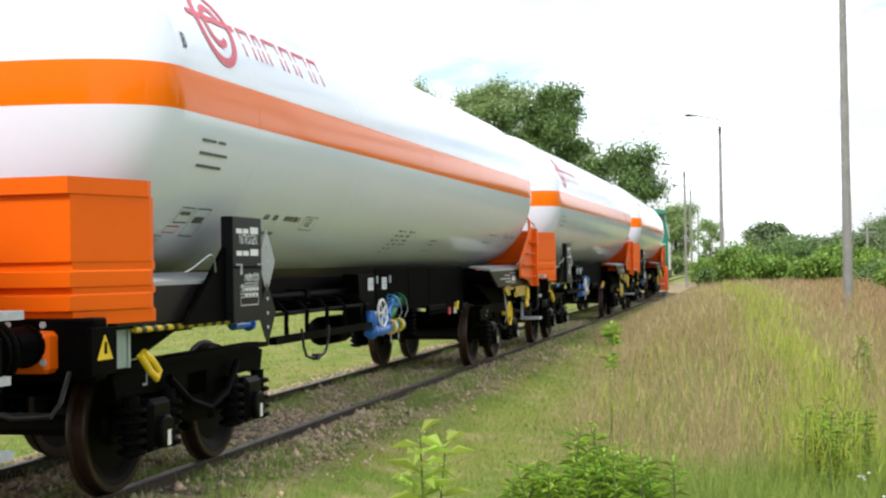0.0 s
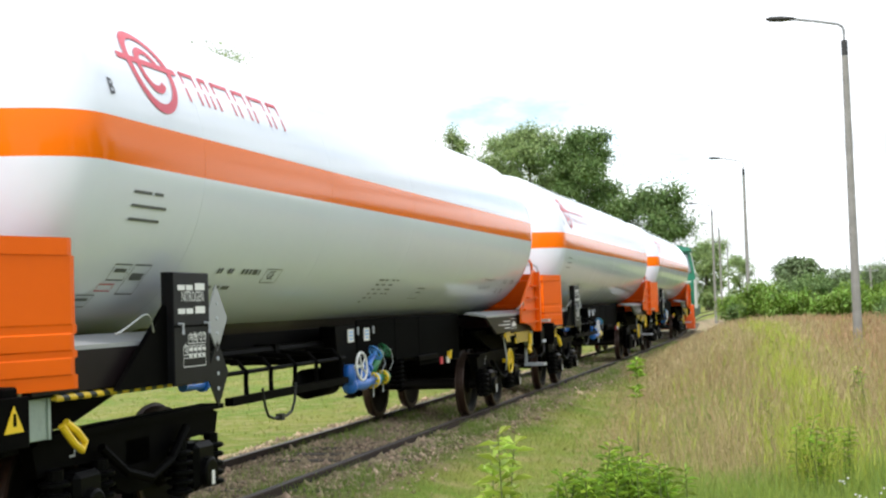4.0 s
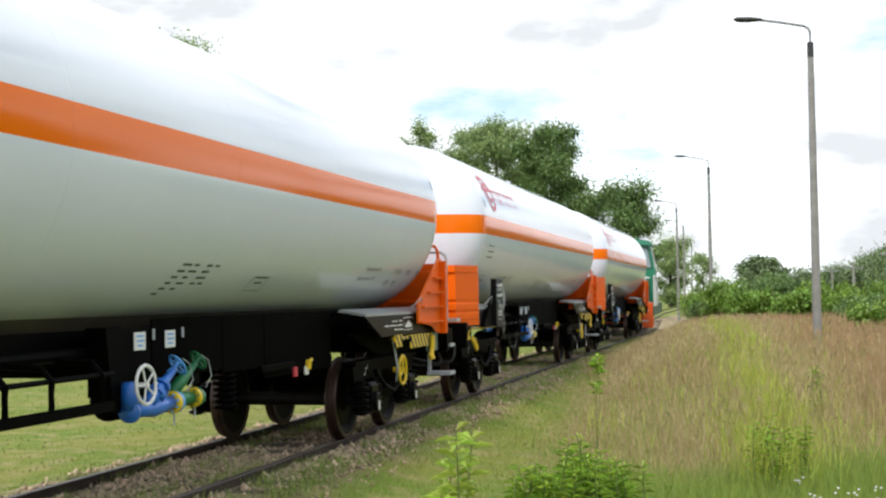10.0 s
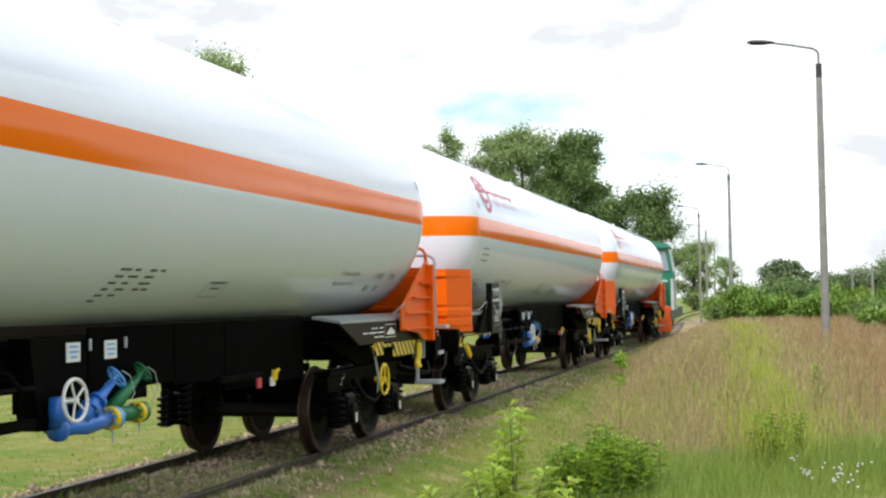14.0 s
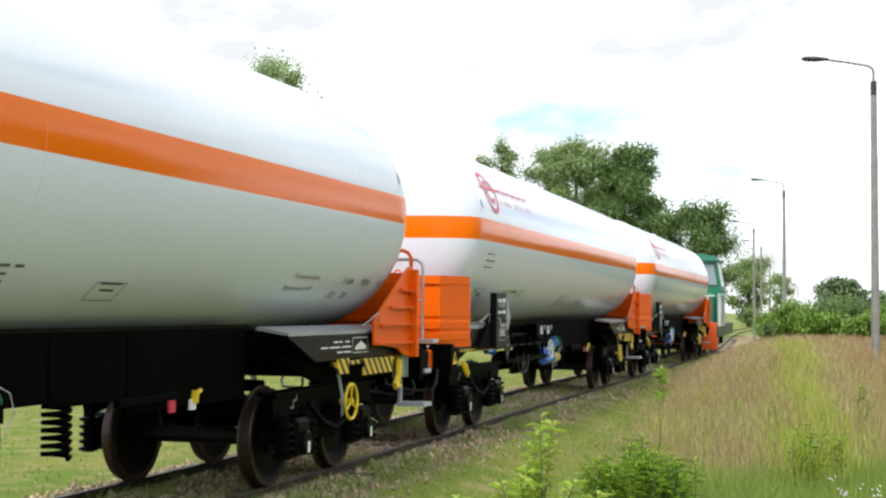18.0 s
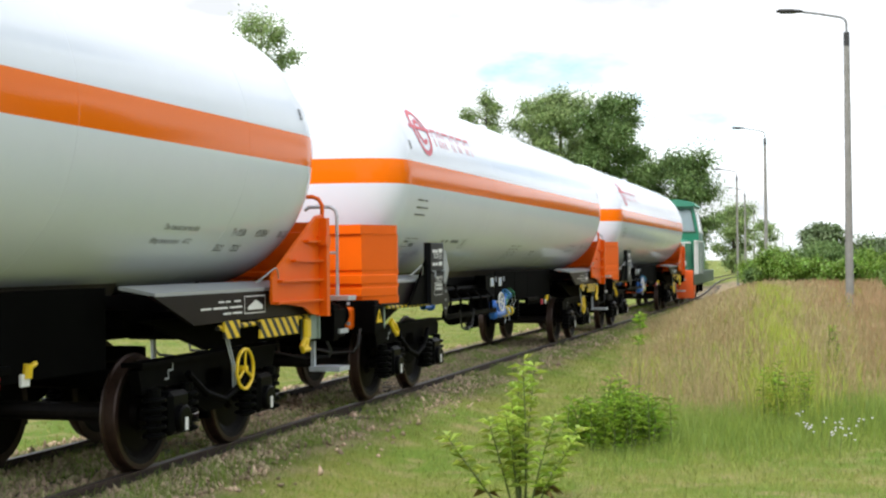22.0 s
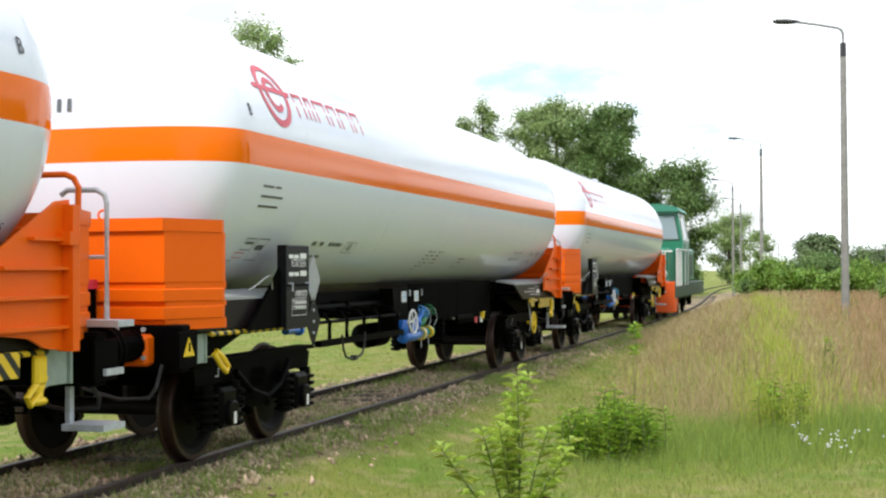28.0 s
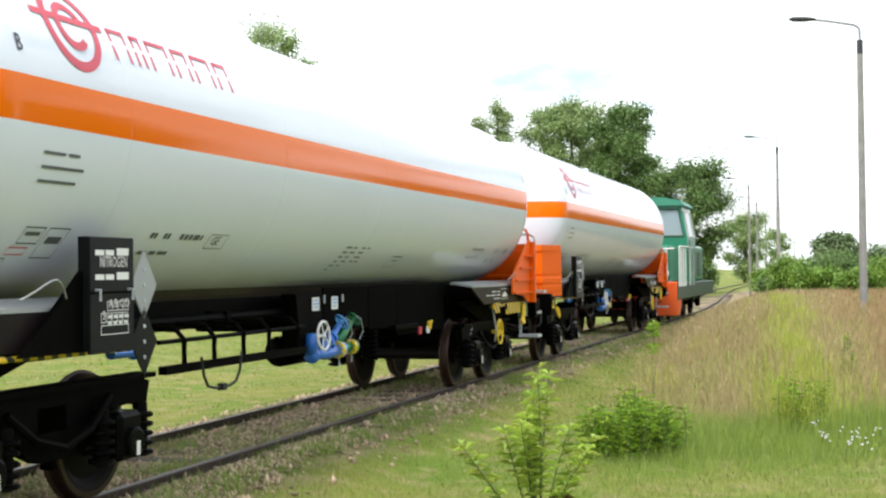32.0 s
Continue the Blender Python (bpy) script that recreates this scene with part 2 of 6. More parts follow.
# ---------- materials ----------
def material(name, base, rough=0.6, metal=0.0, second=None, scale=6.0, amount=0.35, bump=0.0, bump_scale=60.0, coat=0.0,
             spec=0.5, rand=0.0, trans=0.0, fine=None):
    """A surface with its colour, a second colour in soft patches, fine grain and relief."""
    mat = bpy.data.materials.new(name)
    mat.use_nodes = True
    nt = mat.node_tree
    N, K = nt.nodes, nt.links
    p = N["Principled BSDF"]
    p.inputs["Roughness"].default_value = rough
    p.inputs["Metallic"].default_value = metal
    p.inputs["Coat Weight"].default_value = coat
    p.inputs["Coat Roughness"].default_value = 0.12
    p.inputs["Specular IOR Level"].default_value = spec
    tc = N.new("ShaderNodeTexCoord")
    n1 = N.new("ShaderNodeTexNoise"); n1.inputs["Scale"].default_value = scale; n1.inputs["Detail"].default_value = 6
    n2 = N.new("ShaderNodeTexNoise"); n2.inputs["Scale"].default_value = scale * 9; n2.inputs["Detail"].default_value = 3
    K.new(tc.outputs["Object"], n1.inputs["Vector"]); K.new(tc.outputs["Object"], n2.inputs["Vector"])
    ad = N.new("ShaderNodeMath"); ad.operation = "MULTIPLY_ADD"
    K.new(n2.outputs["Fac"], ad.inputs[0]); ad.inputs[1].default_value = 0.4
    K.new(n1.outputs["Fac"], ad.inputs[2])
    rm = N.new("ShaderNodeMapRange"); rm.inputs[1].default_value = 0.45; rm.inputs[2].default_value = 0.95
    rm.inputs[4].default_value = 1.0 if second else amount
    K.new(ad.outputs[0], rm.inputs[0])
    mx = N.new("ShaderNodeMix"); mx.data_type = "RGBA"
    mx.inputs[6].default_value = (*base, 1)
    mx.inputs[7].default_value = (*(second or [c * 0.6 for c in base]), 1)
    K.new(rm.outputs[0], mx.inputs[0])
    last = mx.outputs[2]
    if rand:
        g = N.new("ShaderNodeNewGeometry")
        oi_ = N.new("ShaderNodeObjectInfo")
        sm = N.new("ShaderNodeMath"); sm.operation = "ADD"
        K.new(g.outputs["Random Per Island"], sm.inputs[0]); K.new(oi_.outputs["Random"], sm.inputs[1])
        fr = N.new("ShaderNodeMath"); fr.operation = "FRACT"; K.new(sm.outputs[0], fr.inputs[0])
        mr = N.new("ShaderNodeMapRange"); mr.inputs[3].default_value = 1 - rand; mr.inputs[4].default_value = 1 + rand
        K.new(fr.outputs[0], mr.inputs[0])
        hs = N.new("ShaderNodeHueSaturation"); K.new(mr.outputs[0], hs.inputs["Value"]); K.new(last, hs.inputs["Color"])
        hm = N.new("ShaderNodeMapRange"); hm.inputs[3].default_value = 0.5 - rand * .05; hm.inputs[4].default_value = 0.5 + rand * .05
        K.new(g.outputs["Random Per Island"], hm.inputs[0]); K.new(hm.outputs[0], hs.inputs["Hue"])
        last = hs.outputs[0]
    K.new(last, p.inputs["Base Color"])
    if bump:
        nb = N.new("ShaderNodeTexNoise"); nb.inputs["Scale"].default_value = bump_scale; nb.inputs["Detail"].default_value = 5
        K.new(tc.outputs["Object"], nb.inputs["Vector"])
        bp = N.new("ShaderNodeBump"); bp.inputs["Strength"].default_value = bump; bp.inputs["Distance"].default_value = 0.02
        K.new(nb.outputs["Fac"], bp.inputs["Height"]); K.new(bp.outputs[0], p.inputs["Normal"])
    if trans:
        tl = N.new("ShaderNodeBsdfTranslucent"); K.new(last, tl.inputs["Color"])
        ms = N.new("ShaderNodeMixShader"); ms.inputs[0].default_value = trans
        K.new(p.outputs[0], ms.inputs[1]); K.new(tl.outputs[0], ms.inputs[2])
        K.new(ms.outputs[0], N["Material Output"].inputs["Surface"])
    return mat
orange = material("orange_paint", (0.80, 0.125, 0.003), 0.38, spec=0.2, amount=0.12, scale=1.5)
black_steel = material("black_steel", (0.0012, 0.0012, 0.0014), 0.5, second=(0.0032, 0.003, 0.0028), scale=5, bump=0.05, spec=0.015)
dark_panel = material("dark_grey_panel", (0.006, 0.0065, 0.008), 0.4, second=(0.01, 0.0105, 0.012), scale=3, spec=0.12)
plum_plate = material("dark_brown_plate", (0.007, 0.005, 0.0055), 0.35, second=(0.012, 0.008, 0.009), scale=3, spec=0.12)
grey_metal = material("galvanised_steel", (0.52, 0.56, 0.62), 0.45, metal=0.15, second=(0.38, 0.40, 0.43), scale=20)
wheel_tread = material("polished_tread", (0.05, 0.025, 0.017), 0.4, metal=0.4, second=(0.024, 0.012, 0.008), scale=12)
bogie_black = material("greasy_black_casting", (0.002, 0.002, 0.0024), 0.33, second=(0.004, 0.004, 0.004), scale=9, bump=0.1, spec=0.04)
wheel_face = material("rusty_wheel", (0.002, 0.0016, 0.0014), 0.55, second=(0.006, 0.0035, 0.0025), scale=9, bump=0.1, spec=0.08)
axle_steel = material("dark_axle", (0.005, 0.0045, 0.0045), 0.5, second=(0.014, 0.011, 0.01), scale=9, spec=0.1)
yellow = material("yellow_paint", (0.82, 0.56, 0.02), 0.4, amount=0.2, scale=8)
blue = material("blue_paint", (0.02, 0.16, 0.62), 0.35, amount=0.25, scale=10, coat=0.3)
pale_blue = material("light_blue_paint", (0.10, 0.36, 0.80), 0.35, amount=0.2, scale=10)
green_paint = material("green_paint", (0.01, 0.17, 0.06), 0.35, amount=0.25, scale=10)
white_paint = material("white_paint", (0.78, 0.78, 0.78), 0.4, amount=0.12, scale=6)
red_paint = material("red_paint", (0.56, 0.035, 0.07), 0.4, amount=0.1, scale=4)
ink = material("black_lettering", (0.05, 0.055, 0.07), 0.5, amount=0.1, scale=6)
ink_soft = material("worn_black_lettering", (0.11, 0.12, 0.13), 0.5, amount=0.3, scale=30)
pale_grey = material("grey_green_plate", (0.34, 0.42, 0.37), 0.45, second=(0.24, 0.30, 0.27), scale=6)
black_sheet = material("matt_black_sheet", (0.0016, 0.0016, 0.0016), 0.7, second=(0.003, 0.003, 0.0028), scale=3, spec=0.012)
belly_paint = material("brown_vessel_paint", (0.034, 0.029, 0.020), 0.35, second=(0.05, 0.042, 0.03), scale=2, spec=0.25)
silver_grey = material("silver_grey_paint", (0.33, 0.345, 0.36), 0.35, amount=0.15, scale=3)
rubber = material("black_hose", (0.012, 0.012, 0.012), 0.6, amount=0.3, scale=20)
rail_side = material("rusty_rail", (0.05, 0.028, 0.018), 0.8, second=(0.02, 0.013, 0.01), scale=14, bump=0.2)
rail_top = material("worn_rail_head", (0.06, 0.042, 0.032), 0.45, metal=0.15, second=(0.04, 0.026, 0.019), scale=5)
timber = material("weathered_sleeper", (0.12, 0.095, 0.07), 0.9, second=(0.05, 0.04, 0.03), scale=9, bump=0.4, rand=0.25)
stone = material("ballast_stone", (0.52, 0.41, 0.28), 0.95, second=(0.28, 0.215, 0.145), scale=30, bump=0.2, rand=0.45, spec=0.15)
concrete = material("lamp_pole_concrete", (0.26, 0.255, 0.24), 0.85, second=(0.18, 0.175, 0.165), scale=4, bump=0.1)
lamp_grey = material("lamp_head_grey", (0.20, 0.21, 0.22), 0.5, amount=0.2, scale=8)
lamp_dark = material("lamp_collar_dark", (0.03, 0.03, 0.032), 0.6, amount=0.2, scale=8)
lamp_glass = material("lamp_cover", (0.45, 0.45, 0.42), 0.3, amount=0.2, scale=8)
bark = material("bark", (0.09, 0.07, 0.055), 0.95, second=(0.045, 0.036, 0.03), scale=10, bump=0.5)
leaf_a = material("birch_leaves", (0.34, 0.44, 0.19), 0.6, second=(0.23, 0.32, 0.13), scale=0.6, rand=0.4, trans=0.4, spec=0.3)
leaf_b = material("oak_leaves", (0.20, 0.30, 0.11), 0.6, second=(0.13, 0.21, 0.07), scale=0.6, rand=0.4, trans=0.35, spec=0.3)
leaf_c = material("bush_leaves", (0.25, 0.38, 0.06), 0.5, second=(0.14, 0.25, 0.04), scale=1.2, rand=0.4, trans=0.3)
# distance haze is mixed into this leaf colour, greyer than the near leaves
leaf_far = material("hazed_far_leaves", (0.22, 0.29, 0.15), 0.8, second=(0.16, 0.23, 0.11), scale=0.3, rand=0.3, trans=0.2)
leaf_young = material("young_leaves", (0.40, 0.50, 0.08), 0.45, second=(0.28, 0.40, 0.06), scale=3, rand=0.3, trans=0.45)
leaf_old = material("reddish_old_leaves", (0.16, 0.07, 0.03), 0.5, second=(0.10, 0.09, 0.03), scale=3, rand=0.3, trans=0.3)
stem_green = material("green_stem", (0.09, 0.12, 0.03), 0.6, amount=0.3, scale=9)
weed_green = material("weed_leaves", (0.34, 0.49, 0.065), 0.55, second=(0.22, 0.38, 0.045), scale=2, rand=0.4, trans=0.45)
goldenrod = material("goldenrod_tops", (0.40, 0.44, 0.06), 0.6, second=(0.29, 0.38, 0.055), scale=3, rand=0.3, trans=0.3)
straw = material("dry_tall_grass", (0.44, 0.345, 0.195), 0.75, second=(0.34, 0.285, 0.13), scale=0.5, rand=0.35, trans=0.3)
straw_red = material("reddish_dry_grass", (0.40, 0.265, 0.145), 0.75, second=(0.32, 0.215, 0.11), scale=0.5, rand=0.3, trans=0.3)
grass_green = material("green_grass_blades", (0.25, 0.34, 0.06), 0.6, second=(0.20, 0.29, 0.06), scale=0.7, rand=0.35, trans=0.35)
lawn_blade = material("mown_grass_blades", (0.16, 0.255, 0.032), 0.65, second=(0.29, 0.275, 0.085), scale=0.55, rand=0.35, trans=0.3)
petal = material("white_petals", (0.70, 0.68, 0.72), 0.6, amount=0.1, scale=5, trans=0.2)
loco_green = material("loco_green", (0.008, 0.17, 0.095), 0.35, coat=0.3, amount=0.2, scale=2)
loco_dark = material("loco_dark_green", (0.03, 0.065, 0.04), 0.5, amount=0.3, scale=2)
loco_roof = material("loco_roof_green", (0.03, 0.20, 0.13), 0.5, amount=0.2, scale=2)
loco_white = material("loco_white_rails", (0.62, 0.64, 0.62), 0.45, amount=0.2, scale=4)
loco_red = material("loco_orange_red", (0.70, 0.10, 0.012), 0.45, amount=0.2, scale=2)


def glass_material():
    mat = bpy.data.materials.new("cab_glass")
    mat.use_nodes = True
    p = mat.node_tree.nodes["Principled BSDF"]
    p.inputs["Base Color"].default_value = (0.55, 0.66, 0.72, 1)
    p.inputs["Roughness"].default_value = 0.05
    p.inputs["Transmission Weight"].default_value = 0.6
    p.inputs["IOR"].default_value = 1.45
    return mat


glass = glass_material()


def tank_paint():
    """White gloss paint with the orange line round the tank at one height, dust low down on the plate joints."""
    mat = material("white_tank_paint", (0.70, 0.745, 0.84), 0.10, coat=0.0, spec=0.29, second=(0.67, 0.715, 0.805), scale=0.8)
    N, K = mat.node_tree.nodes, mat.node_tree.links
    p = N["Principled BSDF"]
    src = p.inputs["Base Color"].links[0].from_socket
    tc = N.new("ShaderNodeTexCoord")
    sx = N.new("ShaderNodeSeparateXYZ"); K.new(tc.outputs["Object"], sx.inputs[0])
    lo = N.new("ShaderNodeMath"); lo.operation = "GREATER_THAN"; lo.inputs[1].default_value = STRIPE[0]
    hi = N.new("ShaderNodeMath"); hi.operation = "LESS_THAN"; hi.inputs[1].default_value = STRIPE[1]
    both = N.new("ShaderNodeMath"); both.operation = "MULTIPLY"
    K.new(sx.outputs["Z"], lo.inputs[0]); K.new(sx.outputs["Z"], hi.inputs[0])
    K.new(lo.outputs[0], both.inputs[0]); K.new(hi.outputs[0], both.inputs[1])
    mx = N.new("ShaderNodeMix"); mx.data_type = "RGBA"
    K.new(both.outputs[0], mx.inputs[0]); K.new(src, mx.inputs[6]); mx.inputs[7].default_value = (0.84, 0.165, 0.004, 1)
    K.new(mx.outputs[2], p.inputs["Base Color"])
    # the orange film shines a little less than the white gloss
    ms = N.new("ShaderNodeMapRange"); ms.inputs[3].default_value = 0.29; ms.inputs[4].default_value = 0.15
    K.new(both.outputs[0], ms.inputs[0]); K.new(ms.outputs[0], p.inputs["Specular IOR Level"])
    # shallow dents of the rolled plates
    nb = N.new("ShaderNodeTexNoise"); nb.inputs["Scale"].default_value = 1.1; nb.inputs["Detail"].default_value = 2
    K.new(tc.outputs["Object"], nb.inputs["Vector"])
    bp = N.new("ShaderNodeBump"); bp.inputs["Strength"].default_value = 0.12; bp.inputs["Distance"].default_value = 0.02
    K.new(nb.outputs["Fac"], bp.inputs["Height"]); K.new(bp.outputs[0], p.inputs["Normal"])
    return mat


def striped():
    """Yellow and black warning stripes along a bar."""
    mat = material("warning_stripes", (0.80, 0.55, 0.03), 0.45, amount=0.15, scale=9)
    N, K = mat.node_tree.nodes, mat.node_tree.links
    p = N["Principled BSDF"]
    src = p.inputs["Base Color"].links[0].from_socket
    tc = N.new("ShaderNodeTexCoord")
    sx = N.new("ShaderNodeSeparateXYZ"); K.new(tc.outputs["Object"], sx.inputs[0])
    a = N.new("ShaderNodeMath"); a.operation = "ADD"; K.new(sx.outputs["Y"], a.inputs[0]); K.new(sx.outputs["Z"], a.inputs[1])
    f = N.new("ShaderNodeMath"); f.operation = "PINGPONG"; f.inputs[1].default_value = 0.085; K.new(a.outputs[0], f.inputs[0])
    g = N.new("ShaderNodeMath"); g.operation = "GREATER_THAN"; g.inputs[1].default_value = 0.045; K.new(f.outputs[0], g.inputs[0])
    mx = N.new("ShaderNodeMix"); mx.data_type = "RGBA"
    K.new(g.outputs[0], mx.inputs[0]); K.new(src, mx.inputs[6]); mx.inputs[7].default_value = (0.015, 0.015, 0.015, 1)
    K.new(mx.outputs[2], p.inputs["Base Color"])
    return mat
white_tank = tank_paint()
stripes = striped()


# ---------- lettering ----------
def letters(body, size, bold=0.0):
    """Flat outlines of a short text as arrays of points and triangles."""
    cu = bpy.data.curves.new("lettering", "FONT")
    cu.body, cu.size, cu.offset, cu.resolution_u = body, size, bold, 2
    ob = bpy.data.objects.new("lettering", cu)
    scene.collection.objects.link(ob)
    me = bpy.data.meshes.new_from_object(ob.evaluated_get(bpy.context.evaluated_depsgraph_get()))
    bpy.data.objects.remove(ob)
    bpy.data.curves.remove(cu)
    pts = [v.co.copy() for v in me.vertices]
    faces = [list(p.vertices) for p in me.polygons]
    bpy.data.meshes.remove(me)
    return pts, faces


def add_flat(bm, pts, faces, put):
    vs = [bm.verts.new(put(p.x, p.y)) for p in pts]
    for f in faces:
        try:
            bm.faces.new([vs[i] for i in f])
        except ValueError:
            pass


def letter_parts(root, body, size, put, mat, label, bold=0.0):
    """A word as one part per letter."""
    pts, faces = letters(body, size, bold)
    group = list(range(len(pts)))

    def find(a):
        while group[a] != a:
            a = group[a]
        return a
    for f in faces:
        for a in f[1:]:
            group[find(int(a))] = find(int(f[0]))
    glyphs = {}
    for f in faces:
        glyphs.setdefault(find(int(f[0])), []).append(f)
    for fs in glyphs.values():
        bm = bms()
        add_flat(bm, pts, fs, put)
        bmesh.ops.delete(bm, geom=[v for v in bm.verts if not v.link_faces], context="VERTS")
        part("letter", bm, mat, root, label)


def on_tank(y0, z0, proud=0.006):
    """Places flat marks on the round side of the tank: along the wagon and up the curve."""
    a0 = math.asin((z0 - TANK_Z) / TANK_R)

    def put(u, v):
        a = a0 + v / TANK_R
        return ((TANK_R + proud) * math.cos(a), y0 + u, TANK_Z + (TANK_R + proud) * math.sin(a))
    return put


def on_side(x, y0, z0, slope=0.0):
    return lambda u, v: (x - slope * v, y0 + u, z0 + v)


def word_bars(root, put, rows, height, gap, mat, label, name="stencil"):
    """Rows of unreadable words; each word is one bar and one part. Each row is a list of (start, length)."""
    for i, row in enumerate(rows):
        v = -i * (height + gap)
        for s, l in row:
            bm = bms()
            n = max(1, int(l / .12))
            for k in range(n):
                a, b = s + l * k / n, s + l * (k + 1) / n
                bm.faces.new([bm.verts.new(put(u, w)) for u, w in ((a, v), (b, v), (b, v + height), (a, v + height))])
            bmesh.ops.remove_doubles(bm, verts=bm.verts, dist=.0005)
            part(name, bm, mat, root, label)


def outline_box(bm, put, w, h, t=0.012):
    for u0, u1, v0, v1 in ((0, w, 0, t), (0, w, h - t, h), (0, t, t, h - t), (w - t, w, t, h - t)):
        bm.faces.new([bm.verts.new(put(u, v)) for u, v in ((u0, v0), (u1, v0), (u1, v1), (u0, v1))])


# ---------- the wagon ----------
def head_profile(ya, R, depth, side, power=.78):
    """The dished end of the tank, from its middle to its rim."""
    out = []
    for k in range(19):
        a = k / 18 * math.pi / 2
        r = R * math.sin(a) ** power
        d = depth * (1 - math.cos(a) ** power)
        out.append((ya + side * d, max(r, 0.02)))
    return out


def wagon_parts(root):
    L = WAGON_L
    # tank
    bm = bms()
    front = head_profile(TANK_END + .36, TANK_R, .66, 1)
    mid = [(y, TANK_R) for y in np.linspace(TANK_END + 1.14, L - TANK_END - 1.35, 12)]
    back = head_profile(L - TANK_END, TANK_R, 1.2, -1, .92)[::-1]
    lathe(bm, front + mid + back, "y", 72, (0, 0, TANK_Z))
    part("tank", bm, white_tank, root, "white tank barrel with an orange line", smooth=True)
    # dark belly of the inner vessel, below the edge of the white sun shell
    bm = bms()
    lathe(bm, [(3.4, .1), (3.45, .4), (3.7, .58), (13.9, .58), (14.2, .4), (14.25, .1)], "y", 48, (0, 0, 1.82))
    part("vessel_belly", bm, belly_paint, root, "dark brown vessel belly below the white shell", smooth=True)
    # weld seams round the barrel
    for y in np.linspace(3.2, L - 3.2, 5):
        bm = bms()
        lathe(bm, [(y - .012, TANK_R - .01), (y - .006, TANK_R + .0015), (y + .006, TANK_R + .0015), (y + .012, TANK_R - .01)], "y", 72, (0, 0, TANK_Z), closed=True)
        part("weld_seam", bm, white_tank, root, smooth=True)
    # fittings on top of the tank
    for y in (L * .30, L * .42, L * .5, L * .58):
        bm = bms()
        tube(bm, [(-.25, y, TANK_Z + TANK_R - .04), (-.25, y, TANK_Z + TANK_R + .05), (.05, y, TANK_Z + TANK_R + .05), (.05, y, TANK_Z + TANK_R - .02)], .012, 6)
        part("top_grab", bm, grey_metal, root)
    bm = bms()
    lathe(bm, [(TANK_Z + TANK_R - .05, .3), (TANK_Z + TANK_R + .02, .3), (TANK_Z + TANK_R + .05, .27)], "z", 24, (0, L * .5 + .9, 0))
    part("manway_lid", bm, white_tank, root)

    # marks on the side
    bm = bms()
    put = on_tank(MARK["logo"][0], MARK["logo"][1])
    for R0, R1, a0, a1 in ((.36, .285, 0, 360), (.20, .135, 10, 320)):
        n = 36
        for k in range(n):
            t0, t1 = (radians(a0 + (a1 - a0) * (k + j) / n) for j in (0, 1))
            bm.faces.new([bm.verts.new(put(r * math.cos(t) * 0.95, r * math.sin(t))) for r, t in ((R0, t0), (R0, t1), (R1, t1), (R1, t0))])
    for u0, u1, v0, v1 in ((-.47, .44, .02, .075),):
        bm.faces.new([bm.verts.new(put(u, v)) for u, v in ((u0, v0), (u1, v0), (u1, v1), (u0, v1))])
    part("round_emblem", bm, red_paint, root, "round red emblem")
    put0 = on_tank(MARK["logo"][0] + .52, MARK["logo"][1] - .17)
    put = lambda a, b: put0(a * .98, b * 1.1)
    u = 0.0
    for kind in "arwawa":
        w = {"e": .24, "r": .15, "w": .34, "a": .25}[kind]
        t, h = .034, .25
        rects = [(0, t, 0, h), (w - t, w, 0, h), (t, w - t, h - t, h)]
        bm = bms()
        for u0, u1, v0, v1 in rects:
            bm.faces.new([bm.verts.new(put(u + a, b)) for a, b in ((u0, v0), (u1, v0), (u1, v1), (u0, v1))])
        bmesh.ops.remove_doubles(bm, verts=bm.verts, dist=.001)
        part("red_block", bm, red_paint, root, "red block shape")
        u += w + .09

    # number on the dished end, unreadable from here: bars that follow the dish
    for s0, w0 in ((-1.02, .16), (-.8, .1), (-.62, .34), (-.24, .22)):
        n0 = max(1, int(w0 / .075))
        for k in range(n0):
            u0 = s0 + w0 * k / n0
            bm = bms()
            bm.faces.new([bm.verts.new((a, TANK_END + .352 + .66 * (1 - (1 - min(.99, math.hypot(a, b) / TANK_R) ** 2.56) ** .39), TANK_Z + b)) for a, b in
                          ((u0, .34), (u0 + .045, .34), (u0 + .045, .46), (u0, .46))])
            part("number_bar", bm, ink_soft, root, "dark number bar on the tank end")

    def mark(fill, mat=ink, name="stencil", label="small black stencilled lettering"):
        bm = bms()
        fill(bm)
        part(name, bm, mat, root, label)

    ty, tz = MARK["TE"]
    for s, (y, z), size, bold in (("B", MARK["B"], .17, .003), ("B", (L - MARK["B"][0] - .1, MARK["B"][1]), .17, .003),
                                  ("Tr 0036", (ty + .15, tz + .145), .12, 0), ("P27BH", (ty + .70, tz + .145), .12, 0), ("06.25", (ty + 1.23, tz + .145), .12, 0),
                                  ("TE22", (ty, tz), .12, 0), ("TE25", (ty + .36, tz), .12, 0),
                                  ("The lowest permissible", (ty - 1.2, tz + .175), .088, 0),
                                  ("filling temperature  -40\u00b0C", (ty - 1.28, tz + .06), .088, 0)):
        at = on_tank(y, z)
        letter_parts(root, s, size, lambda a, b: at(a * .8, b), ink, "black stencilled letter", bold)

    def ge(bm):
        outline_box(bm, on_tank(*MARK["GE"]), .36, .16, .008)
    mark(ge, label="thin stencilled frame")
    letter_parts(root, "GE", .13, on_tank(MARK["GE"][0] + .08, MARK["GE"][1] + .035), ink, "black stencilled letter")
    word_bars(root, on_tank(*MARK["addr"]), [[(0, .26), (.3, .14)], [(0, .52)], [(0, .46)]], .022, .078, ink_soft, "small dark stencilled word")
